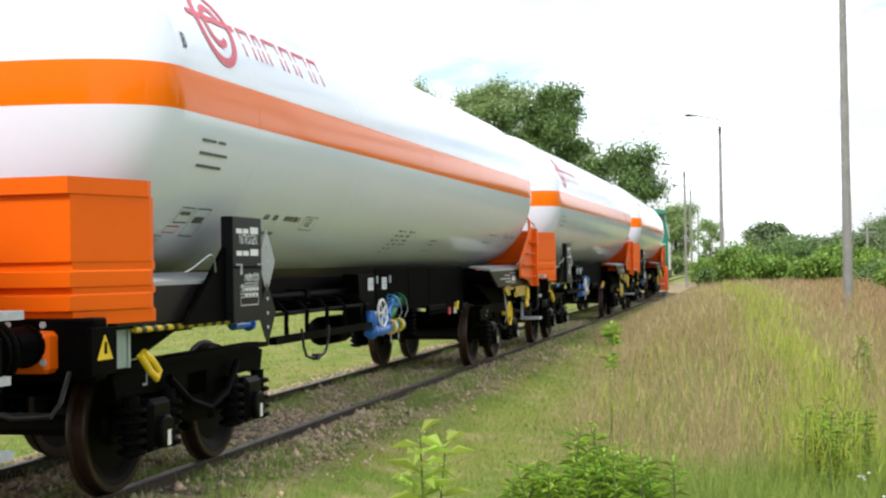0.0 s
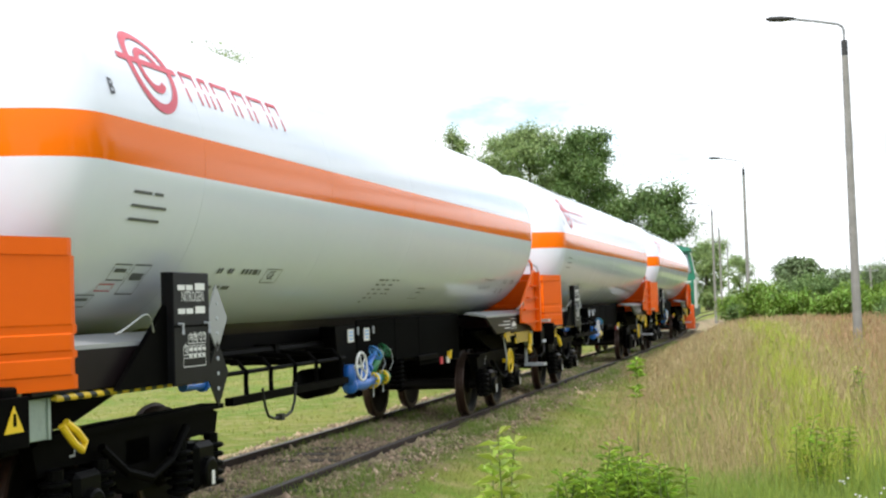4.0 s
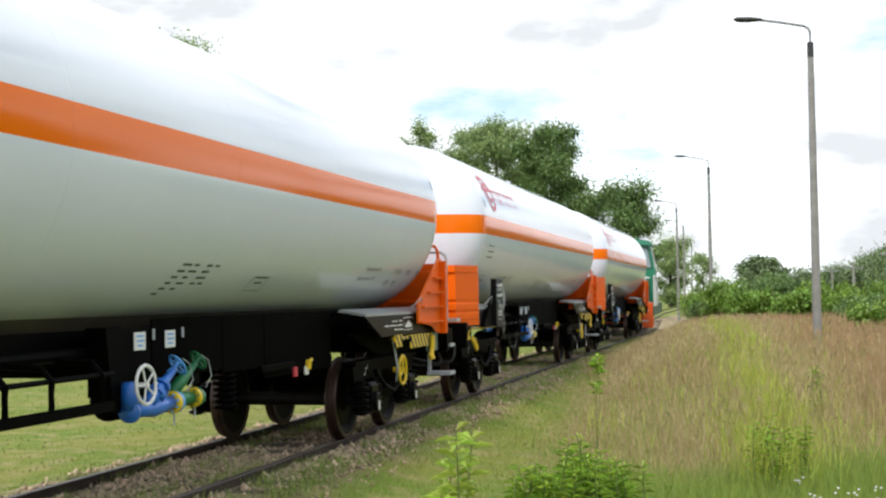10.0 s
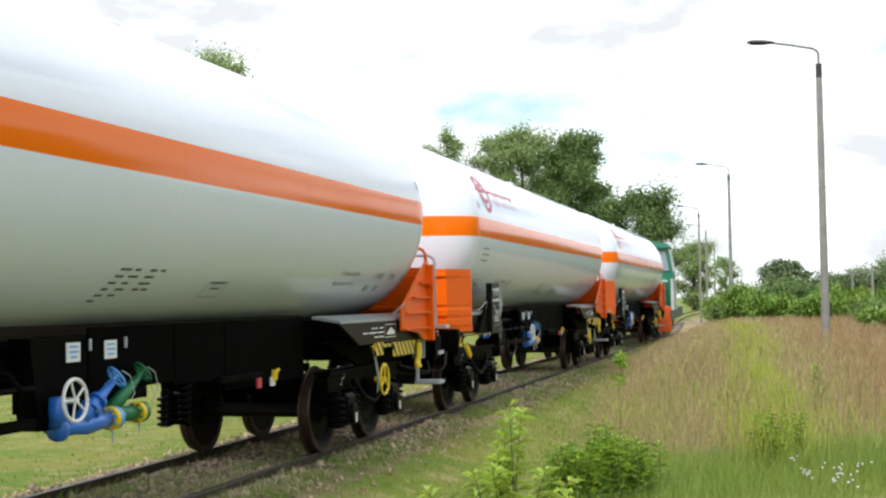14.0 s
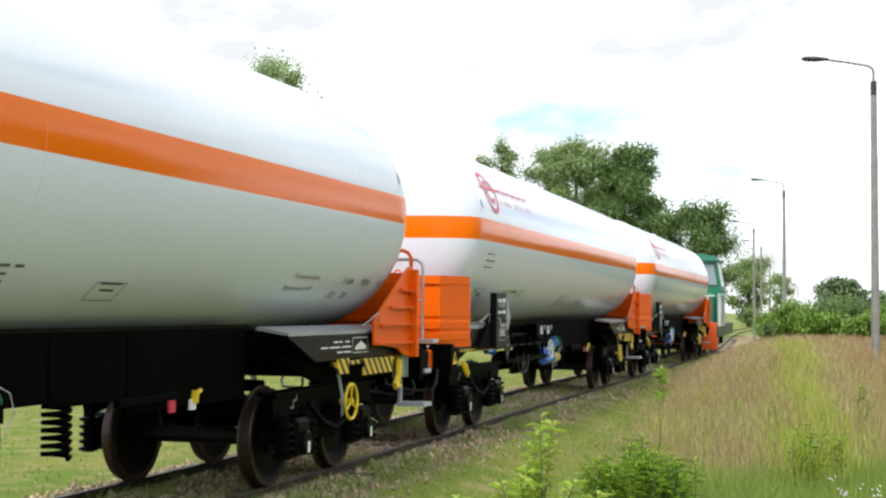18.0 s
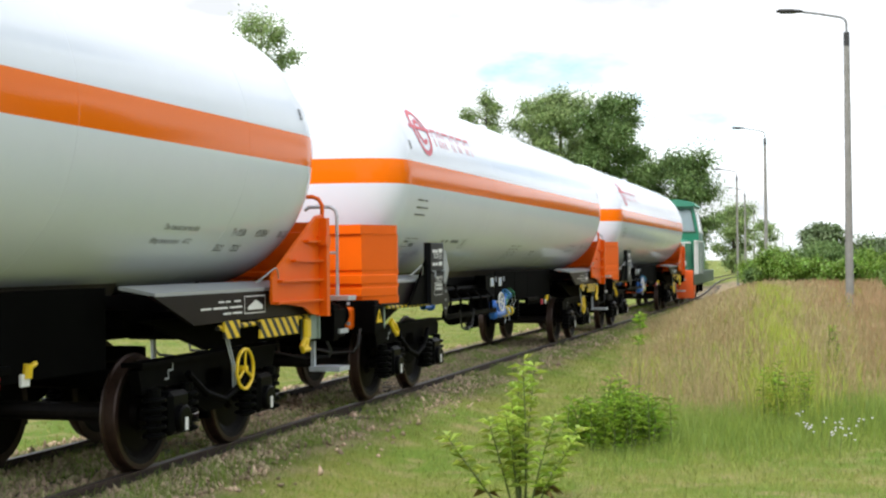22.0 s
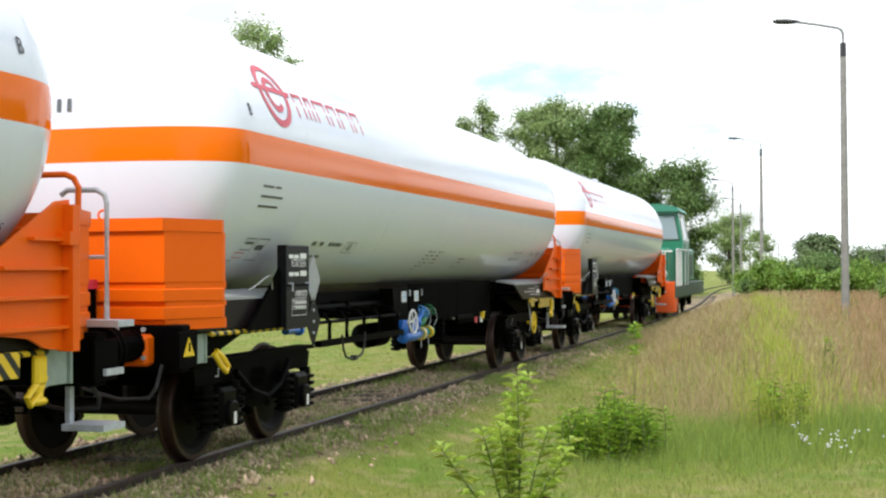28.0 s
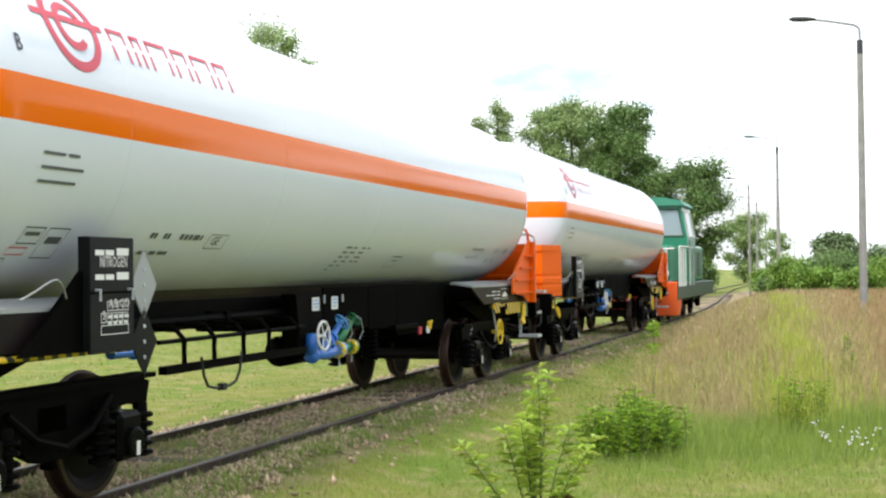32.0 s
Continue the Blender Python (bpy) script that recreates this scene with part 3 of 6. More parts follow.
    word_bars(root, on_tank(*MARK["number"]), [[(0, .04), (.06, .04), (.22, .04), (.28, .04), (.5, .05), (.58, .05), (.66, .05), (.74, .1), (.87, .03)]], .055, .09, ink_soft, "dark stencilled wagon number bar")
    word_bars(root, on_tank(MARK["number"][0], MARK["number"][1] - .13), [[(-.03, .12), (.16, .1), (.3, .16)]], .04, .09, ink_soft, "small dark stencilled word")
    word_bars(root, on_tank(*MARK["table"]), [[(0, .18), (.24, .1), (.5, .12), (.68, .1)], [(-.02, .14), (.2, .16), (.48, .16)], [(-.04, .12), (.18, .1), (.46, .2)], [(-.06, .1), (.16, .14), (.44, .1), (.6, .1)], [(-.08, .12), (.14, .1)], [(-.1, .1)]], .024, .046, ink_soft, "faint stencilled word of a table")

    def small(bm):
        outline_box(bm, on_tank(*MARK["small"]), .42, .2, .008)
    mark(small, label="thin stencilled frame")
    word_bars(root, on_tank(MARK["small"][0] + .06, MARK["small"][1] + .12), [[(0, .3)], [(.05, .2)]], .025, .045, ink_soft, "small dark stencilled word")
    flat = on_tank(*MARK["boxes"])
    put = lambda a, b: flat(a * .72, b * 1.5)
    for u, v, w, h, mat, lab in ((.02, .09, .34, .10, ink, "thin stencilled frame"), (.42, .0, .36, .19, ink, "thin stencilled frame"),
                                 (-.30, -.09, .34, .09, ink, "thin stencilled frame"), (-.04, .02, .30, .05, red_paint, "thin red stencilled frame")):
        mark(lambda bm: outline_box(bm, lambda a, b: put(u + a, v + b), w, h, .007), mat, label=lab)
        if h > .08:
            word_bars(root, lambda a, b: put(u + a + .05, v + b + h * .5), [[(0, w * .7)]], h * .22, .05, ink_soft, "small dark stencilled word")

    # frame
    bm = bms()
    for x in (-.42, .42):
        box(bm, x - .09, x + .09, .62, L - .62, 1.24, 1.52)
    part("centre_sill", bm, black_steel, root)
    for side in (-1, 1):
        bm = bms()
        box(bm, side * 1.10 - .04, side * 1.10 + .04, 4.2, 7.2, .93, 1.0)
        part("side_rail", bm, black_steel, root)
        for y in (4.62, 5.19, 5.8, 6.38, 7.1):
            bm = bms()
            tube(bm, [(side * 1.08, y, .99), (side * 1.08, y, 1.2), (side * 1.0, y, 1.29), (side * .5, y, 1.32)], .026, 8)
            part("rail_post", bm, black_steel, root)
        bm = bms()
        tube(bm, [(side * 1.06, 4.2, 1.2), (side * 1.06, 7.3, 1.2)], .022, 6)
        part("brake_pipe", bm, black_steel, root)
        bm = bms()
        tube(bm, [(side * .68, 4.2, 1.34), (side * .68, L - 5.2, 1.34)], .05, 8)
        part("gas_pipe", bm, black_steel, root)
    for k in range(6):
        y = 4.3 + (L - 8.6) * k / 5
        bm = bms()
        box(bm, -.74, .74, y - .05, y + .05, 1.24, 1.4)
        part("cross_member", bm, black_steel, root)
    # shaded pipework block and brake gear behind the side rail
    bm = bms()
    lathe(bm, [(L * .56, .02), (L * .56 + .06, .2), (L * .56 + .9, .2), (L * .56 + .96, .02)], "y", 20, (-.5, 0, .75))
    part("air_reservoir", bm, black_steel, root, smooth=True)
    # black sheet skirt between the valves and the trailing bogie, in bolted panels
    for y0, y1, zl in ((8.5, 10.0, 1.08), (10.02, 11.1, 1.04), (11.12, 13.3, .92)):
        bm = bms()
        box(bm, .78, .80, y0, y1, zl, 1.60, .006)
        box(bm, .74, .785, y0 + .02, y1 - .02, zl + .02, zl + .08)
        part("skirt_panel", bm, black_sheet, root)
    # plain black block added to fill the deep shade behind the skirt
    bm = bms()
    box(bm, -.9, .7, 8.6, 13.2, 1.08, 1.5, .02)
    part("dark_fill_block", bm, black_sheet, root)
    bm = bms()
    box(bm, .80, .86, 10.9, 11.9, .99, 1.06, .01)
    part("tag_rail", bm, black_steel, root)
    # ends
    for end in (0, 1):
        m = Matrix.Identity(4) if end == 0 else Matrix.Translation((0, L, 0)) @ Matrix.Rotation(math.pi, 4, "Z")
        end_parts(root, m, end)
    bogie(root, BOGIE_1)
    bogie(root, BOGIE_2)
    side_gear(root)


def end_parts(root, m, end):
    """All that sits at one end of the wagon; it is built for the leading end and turned for the other."""
    def put(name, bm, mat, label="", smooth=False, parent=None):
        bmesh.ops.transform(bm, matrix=m, verts=bm.verts)
        return part(name, bm, mat, parent or root, label, smooth)

    # shield: a flat middle and two swept-back wings
    S = SHIELD
    y0, z0, z1, xo, xi = S["y"], S["z0"], S["z1"], S["x"], S["fold"]
    sw = S["sweep"] + (.13 if end == 0 else 0)
    line = [(-xo, y0 + sw), (-xi, y0), (xi, y0), (xo, y0 + sw)]
    rows = []
    H = z1 - z0
    for zf, pr in ((0, .0), (.09, .0), (.10, .035), (.20, .035), (.21, 0), (.25, 0), (.26, .035), (.36, .035), (.37, 0), (.42, 0), (.43, .02), (.88, .02), (.885, .05), (1.0, .05)):
        rows.append([(x, y - pr, z0 + H * zf) for x, y in line])
    bm = bms()
    A = [[bm.verts.new(p) for p in r] for r in rows]
    B = [[bm.verts.new((p[0], p[1] + .05 + q, p[2])) for p in r] for r, q in zip(rows, [.0] * len(rows))]
    for g, flip in ((A, False), (B, True)):
        for i in range(len(rows) - 1):
            for j in range(3):
                q = (g[i][j], g[i][j + 1], g[i + 1][j + 1], g[i + 1][j])
                bm.faces.new(q[::-1] if flip else q)
    for i in range(len(rows) - 1):
        for j in (0, 3):
            bm.faces.new((A[i][j], A[i + 1][j], B[i + 1][j], B[i][j]))
    for i in (0, len(rows) - 1):
        for j in range(3):
            bm.faces.new((A[i][j], A[i][j + 1], B[i][j + 1], B[i][j]))
    bmesh.ops.recalc_face_normals(bm, faces=bm.faces)
    sh = put("end_shield", bm, orange, "bright orange folded steel end shield")
    for x in (-.5, .5):
        bm = bms()
        ring_bar(bm, (x, y0 + .03, z1 + .03), (0, 1, 0), .045, .012, 14, 5)
        put("lifting_eye", bm, orange, parent=sh)
    if end == 0:
        bm = bms()
        box(bm, .42, .48, y0 - .10, y0 - .05, z0 - .05, z0 + .36)
        rod = put("lamp_bracket", bm, black_steel, "black lamp bracket with a red tip")
        bm = bms()
        box(bm, .41, .49, y0 - .11, y0 - .04, z0 + .36, z0 + .44)
        put("red_tip", bm, red_paint, "red tip", parent=rod)
    # ribs and gussets behind the shield
    for side in (-1, 1) if end == 1 else ():
        x = side * (xo - .03)
        ya, yb = y0 + sw + .02, S["y"] + sw + S["gusset"]
        bm = bms()
        slab(bm, [(ya, z0 - .06), (ya, z1 + .06), (ya + .16, z1 + .04), (yb - .06, z0 + .42), (yb, z0 + .36), (yb, z0 + .13), (ya + .5, z0 + .05), (ya + .3, z0 - .03)], "x", x - .015, x + .015)
        g = put("shield_gusset", bm, orange)
        for zf in (.12, .34, .55, .76):
            bm = bms()
            ye = ya + (yb - ya) * min(.98, 1.32 - zf * 1.22)
            box(bm, x - .02 if side > 0 else x - .07, x + .07 if side > 0 else x + .02, ya, ye, z0 + H * zf - .012, z0 + H * zf + .012)
            put("gusset_rib", bm, orange, parent=g)
        bm = bms()
        box(bm, x - .03 if side > 0 else x - .10, x + .10 if side > 0 else x + .03, ya + .0, ya + .09, z0 - .06, z1 + .02)
        put("shield_post", bm, orange)
        bm = bms()
        box(bm, x - .03 if side > 0 else x - .12, x + .12 if side > 0 else x + .03, ya + .02, ya + .16, z0 + H * .72, z0 + H * .82)
        put("rail_bracket", bm, orange)

    # saddle and side plate under the tank's end
    for side in (-1, 1):
        zt, sy = SADDLE["z1"], SADDLE["y1"][end]
        x = side * SADDLE["x"]
        bm = bms()
        slab(bm, [(side * (SADDLE["x"] + .022), zt - .01), (side * (SADDLE["x"] + .022), zt + .02), (side * .90, 1.61), (side * .88, 1.58)], "y", 1.2, sy - .05)
        put("saddle_band", bm, silver_grey, "silver-grey saddle band")
        bm = bms()
        slab(bm, [(1.0, SADDLE["z0"]), (1.0, zt), (sy, zt), (sy - .75, SADDLE["z0"])], "x", x - .02, x + .02)
        put("side_plate", bm, plum_plate, "dark brown sloping side plate")
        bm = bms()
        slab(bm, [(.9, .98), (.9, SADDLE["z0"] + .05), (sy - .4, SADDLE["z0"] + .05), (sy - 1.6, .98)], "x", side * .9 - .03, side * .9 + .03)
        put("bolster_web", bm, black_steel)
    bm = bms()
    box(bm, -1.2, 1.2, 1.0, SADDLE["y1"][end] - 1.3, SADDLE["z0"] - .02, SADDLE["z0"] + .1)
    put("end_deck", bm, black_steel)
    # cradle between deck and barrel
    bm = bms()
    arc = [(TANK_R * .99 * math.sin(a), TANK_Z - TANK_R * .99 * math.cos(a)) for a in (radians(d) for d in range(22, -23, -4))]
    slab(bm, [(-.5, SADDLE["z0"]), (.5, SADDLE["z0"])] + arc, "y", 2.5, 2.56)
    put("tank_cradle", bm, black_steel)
    if end == 1:
        x = -(SADDLE["x"] + .024)
        fn = lambda u, v: (x, 4.0 - u, SADDLE["z0"] + .15 + v)

        def print_on(fill, label):
            bm = bms()
            fill(bm)
            put("white_inscription", bm, white_paint, label)
        for i, row in enumerate([[(.35, .12), (.5, .1), (.68, .14)], [(0, .2), (.24, .3), (.58, .27)], [(.45, .16), (.64, .21)]]):
            for q, l in row:
                print_on(lambda bm: bm.faces.new([bm.verts.new(fn(a, b)) for a, b in ((q + .12, .03 - i * .055), (q + l + .12, .03 - i * .055), (q + l + .12, .047 - i * .055), (q + .12, .047 - i * .055))]), "white bar of lettering")

        def picture(bm):
            outline_box(bm, lambda u, v: fn(u + 1.02, v - .09), .48, .17, .009)
            bm.faces.new([bm.verts.new(fn(1.08 + a, -.075 + b)) for a, b in ((.02, .02), (.36, .02), (.36, .06), (.2, .115), (.02, .05))])
        print_on(picture, "framed lifting pictogram")

    # headstock, draw gear and buffers
    bm = bms()
    box(bm, -1.28, 1.28, .60, .78, .92, 1.33, .015)
    put("headstock", bm, black_steel)
    bm = bms()
    tube(bm, [(0, .62, 1.0), (0, .28, 1.0), (0, .2, .94), (0, .12, 1.0), (0, .2, 1.08)], [.06, .06, .045, .04, .03], 8)
    put("draw_hook", bm, black_steel)
    bm = bms()
    for z, y in ((.92, .2), (.8, .14), (.68, .1)):
        tube(bm, [(-.09, y, z), (.09, y, z)], .03, 8)
    tube(bm, [(-.09, .2, .92), (-.09, .1, .6), (.09, .1, .6), (.09, .2, .92)], .022, 6)
    put("screw_coupling", bm, black_steel)
    for x in (-.875, .875):
        bm = bms()
        box(bm, x - .15, x + .15, .46, .62, .98, 1.25, .03)
        base = put("buffer_base", bm, orange, "orange square crash box behind the buffer")
        bm = bms()
        lathe(bm, [(.22, .12), (.47, .135)], "y", 20, (x, 0, 1.16))
        put("buffer_sleeve", bm, black_steel, parent=base)
        bm = bms()
        lathe(bm, [(.41, .14), (.44, .14)], "y", 20, (x, 0, 1.16), closed=False)
        put("buffer_collar", bm, black_steel, parent=base)
        bm = bms()
        lathe(bm, [(.0, .12), (.012, .2), (.03, .21), (.06, .21), (.075, .12), (.24, .1)], "y", 24, (x, 0, 1.14))
        put("buffer_head", bm, black_steel, parent=base, smooth=False)
        for dx in (-.125, .125):
            for dz in (-.12, .12):
                bm = bms()
                lathe(bm, [(.448, .022), (.46, .022)], "y", 8, (x + dx, 0, 1.175 + dz))
                put("bolt", bm, grey_metal, parent=base)
    # steps, grab rails
    for side in (-1, 1) if end == 1 else ():
        x = side * 1.30
        bm = bms()
        x0, x1 = sorted((side * .98, side * 1.34))
        box(bm, x0, x1, .46, .72, 1.0, 1.05)
        box(bm, x0, x1, .44, .76, .58, .63)
        for yy in (.68,):
            box(bm, side * 1.0 - .02, side * 1.0 + .02, yy - .03, yy + .03, .62, 1.05)
        put("step", bm, grey_metal, "galvanised steel step")
        bm = bms()
        xg = side * 1.25
        tube(bm, [(xg, .56, 1.40), (xg, .56, 2.32), (xg - side * .02, .56, 2.38), (xg - side * .08, .57, 2.42), (xg - side * .32, .60, 2.42), (xg - side * .37, .61, 2.38)], .022, 8)
        tube(bm, [(xg, .56, 1.9), (xg - side * .36, .62, 1.9)], .016, 8)
        box(bm, xg - .19, xg + .19, .48, .72, 1.37, 1.42)
        put("grab_rail", bm, grey_metal, "grey tubular grab rail")
        bm = bms()
        xg = side * 1.14
        tube(bm, [(xg, .92, 1.6), (xg + .06 * side, .90, 1.66), (xg + .06 * side, .88, 2.42), (xg + .02 * side, .88, 2.49), (xg - side * .05, .88, 2.52), (xg - side * .45, .90, 2.52)], .024, 8)
        put("orange_grab_rail", bm, orange, "orange tubular grab rail")
    for side in (-1, 1):
        # brackets in view under the shield
        bm = bms()
        box(bm, side * 1.14 - .02, side * 1.14 + .02, .94, 1.30, .96, 1.30, .006)
        box(bm, side * 1.14 - .05, side * 1.14 + .035, .94, .97, .96, 1.30)
        box(bm, side * 1.14 - .05, side * 1.14 + .035, 1.27, 1.30, .96, 1.30)
        put("label_holder", bm, pale_grey, "pale grey-green label holder")
        bm = bms()
        box(bm, side * 1.30 - .015, side * 1.30 + .015, .5, .84, .96, 1.27, .005)
        wp = put("bracket_plate", bm, black_steel)
        bm = bms()
        if end == 0:
            slab(bm, [(.57, 1.06), (.77, 1.06), (.67, 1.22)], "x", side * 1.317 - .004, side * 1.317 + .004)
            put("warning_triangle", bm, yellow, "yellow warning triangle", parent=wp)
            bm = bms()
            slab(bm, [(.655, 1.10), (.685, 1.10), (.68, 1.175), (.66, 1.175)], "x", side * 1.323 - .004, side * 1.323 + .004)
            put("warning_sign", bm, black_steel, "black warning mark", parent=wp)
        else:
            bm.free()
        bm = bms()
        tube(bm, [(side * 1.22, 1.40, 1.06), (side * 1.24, 1.50, .99), (side * 1.24, 1.60, .91), (side * 1.24, 1.56, .86), (side * 1.24, 1.46, .92), (side * 1.22, 1.35, 1.04)], .026, 8)
        put("rope_hook", bm, yellow, "yellow towing hook")
        # warning bar along the frame
        bm = bms()
        y1 = 3.5
        tube(bm, [(side * 1.2, 1.3, 1.22), (side * 1.2, y1, 1.20)], .025, 8)
        put("warning_bar", bm, stripes, "yellow and black striped bar")
        bm = bms()
        tube(bm, [(side * 1.1, .6, .98), (side * 1.12, .45, .8), (side * 1.08, .4, .72), (side * .8, .42, .7), (side * .4, .5, .78), (side * .36, .6, .9)], .018, 6)
        put("brake_hose", bm, rubber)
    if end == 1:
        x = -1.24
        bm = bms()
        box(bm, x - .012, x + .012, 1.7, 2.65, 1.06, 1.24)
        put("striped_plate", bm, stripes, "yellow and black striped plate")
        bm = bms()
        box(bm, x - .012, x + .012, 3.12, 3.44, 1.10, 1.26)
        put("striped_plate", bm, stripes, "yellow and black striped plate")
        bm = bms()
        box(bm, x - .03, x + .03, 1.38, 1.52, .99, 1.2, .02)
        box(bm, x - .02, x + .02, 1.41, 1.49, .88, 1.0, .02)
        box(bm, x - .03, x + .03, 1.37, 1.53, .85, .90, .02)
        put("yellow_hook", bm, yellow, "yellow painted towing hook")


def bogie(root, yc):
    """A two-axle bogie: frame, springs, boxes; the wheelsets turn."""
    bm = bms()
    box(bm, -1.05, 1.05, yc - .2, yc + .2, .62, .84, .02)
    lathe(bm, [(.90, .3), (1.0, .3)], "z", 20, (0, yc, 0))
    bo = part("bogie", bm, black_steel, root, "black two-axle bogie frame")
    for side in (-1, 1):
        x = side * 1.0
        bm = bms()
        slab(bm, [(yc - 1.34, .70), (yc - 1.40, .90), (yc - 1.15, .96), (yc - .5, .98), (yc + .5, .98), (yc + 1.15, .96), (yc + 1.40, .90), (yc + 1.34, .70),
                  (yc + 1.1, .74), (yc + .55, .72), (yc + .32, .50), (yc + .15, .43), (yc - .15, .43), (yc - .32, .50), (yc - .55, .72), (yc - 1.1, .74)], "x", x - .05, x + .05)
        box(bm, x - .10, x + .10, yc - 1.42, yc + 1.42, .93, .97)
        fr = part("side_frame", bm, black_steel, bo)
        for dy in (-.9, .9):
            bm = bms()
            box(bm, x + side * .06 - .12, x + side * .06 + .12, yc + dy - .17, yc + dy + .17, .32, .70, .04)
            lathe(bm, [(x + side * .16, .13), (x + side * .22, .12), (x + side * .23, .1)], "x", 16, (0, yc + dy, .46))
            part("axle_box", bm, bogie_black, bo, smooth=False)
            bm = bms()
            box(bm, x + side * .232 - .004, x + side * .232 + .004, yc + dy - .025, yc + dy + .025, .36, .47)
            part("axle_box_mark", bm, white_paint, bo, "white paint dash")
            for dd in (-.29, .29):
                bm = bms()
                for k in range(5):
                    lathe(bm, [(.32 + k * .075, .085), (.332 + k * .075, .105), (.352 + k * .075, .105), (.364 + k * .075, .085)], "z", 14, (x + side * .08, yc + dy + dd, 0))
                lathe(bm, [(.31, .06), (.74, .06)], "z", 10, (x + side * .08, yc + dy + dd, 0))
                part("coil_spring", bm, bogie_black, bo)
        bm = bms()
        tube(bm, [(x + side * .1, yc - .62, .82), (x + side * .14, yc - .35, .62), (x + side * .15, yc, .53), (x + side * .14, yc + .35, .62), (x + side * .1, yc + .7, .84)], .035, 8)
        part("brake_lever", bm, black_steel, bo)
        bm = bms()
        put = on_side(x + side * .054, yc - .95 * side, .80) if side > 0 else (lambda u, v: (x + side * .054, yc + .95 - u, .80 + v))
        for (a, b), (c, d) in (((0, 0), (.06, .0)), ((.06, 0), (.06, .07)), ((.06, .07), (.14, .07)), ((.14, .07), (.14, .12))):
            u0, u1, v0, v1 = min(a, c) - .008, max(a, c) + .008, min(b, d) - .008, max(b, d) + .008
            bm.faces.new([bm.verts.new(put(u, v)) for u, v in ((u0, v0), (u1, v0), (u1, v1), (u0, v1))])
        part("frame_mark", bm, silver_grey, bo, "small white stencil")
        for dy in (-.42, .42):
            bm = bms()
            box(bm, side * .70, side * .80, yc + dy - .05, yc + dy + .05, .3, .66)
            part("brake_block", bm, black_steel, bo)
    for dy in (-.9, .9):
        ws = wheelset(root)
        ws.matrix_basis = pose(0, yc + dy, .495)


def wheelset(root, R=0.495):
    bm = bms()
    lathe(bm, [(-1.0, .065), (-.8, .085), (.8, .085), (1.0, .065)], "x", 14)
    ws = part("wheelset", bm, axle_steel, root, "axle with two wheels")
    for side in (-1, 1):
        # flange inside, tread outside, dished plate
        bm = bms()
        lathe(bm, [(side * .685, R - .06), (side * .688, R + .022), (side * .712, R + .03), (side * .722, R + .004), (side * .80, R - .004), (side * .818, R - .012), (side * .818, R - .055)], "x", 40, closed=True)
        ty = part("tyre", bm, wheel_tread, ws, "bright rolled tread with a flange", smooth=False)
        bm = bms()
        lathe(bm, [(side * .69, R - .055), (side * .815, R - .055), (side * .805, R - .1), (side * .755, R - .16), (side * .765, .16), (side * .815, .125), (side * .815, .075), (side * .67, .075), (side * .67, .14), (side * .72, .18)], "x", 40, closed=True)
        part("wheel_disc", bm, wheel_face, ws, "brown rusty wheel disc", smooth=False)
    return ws
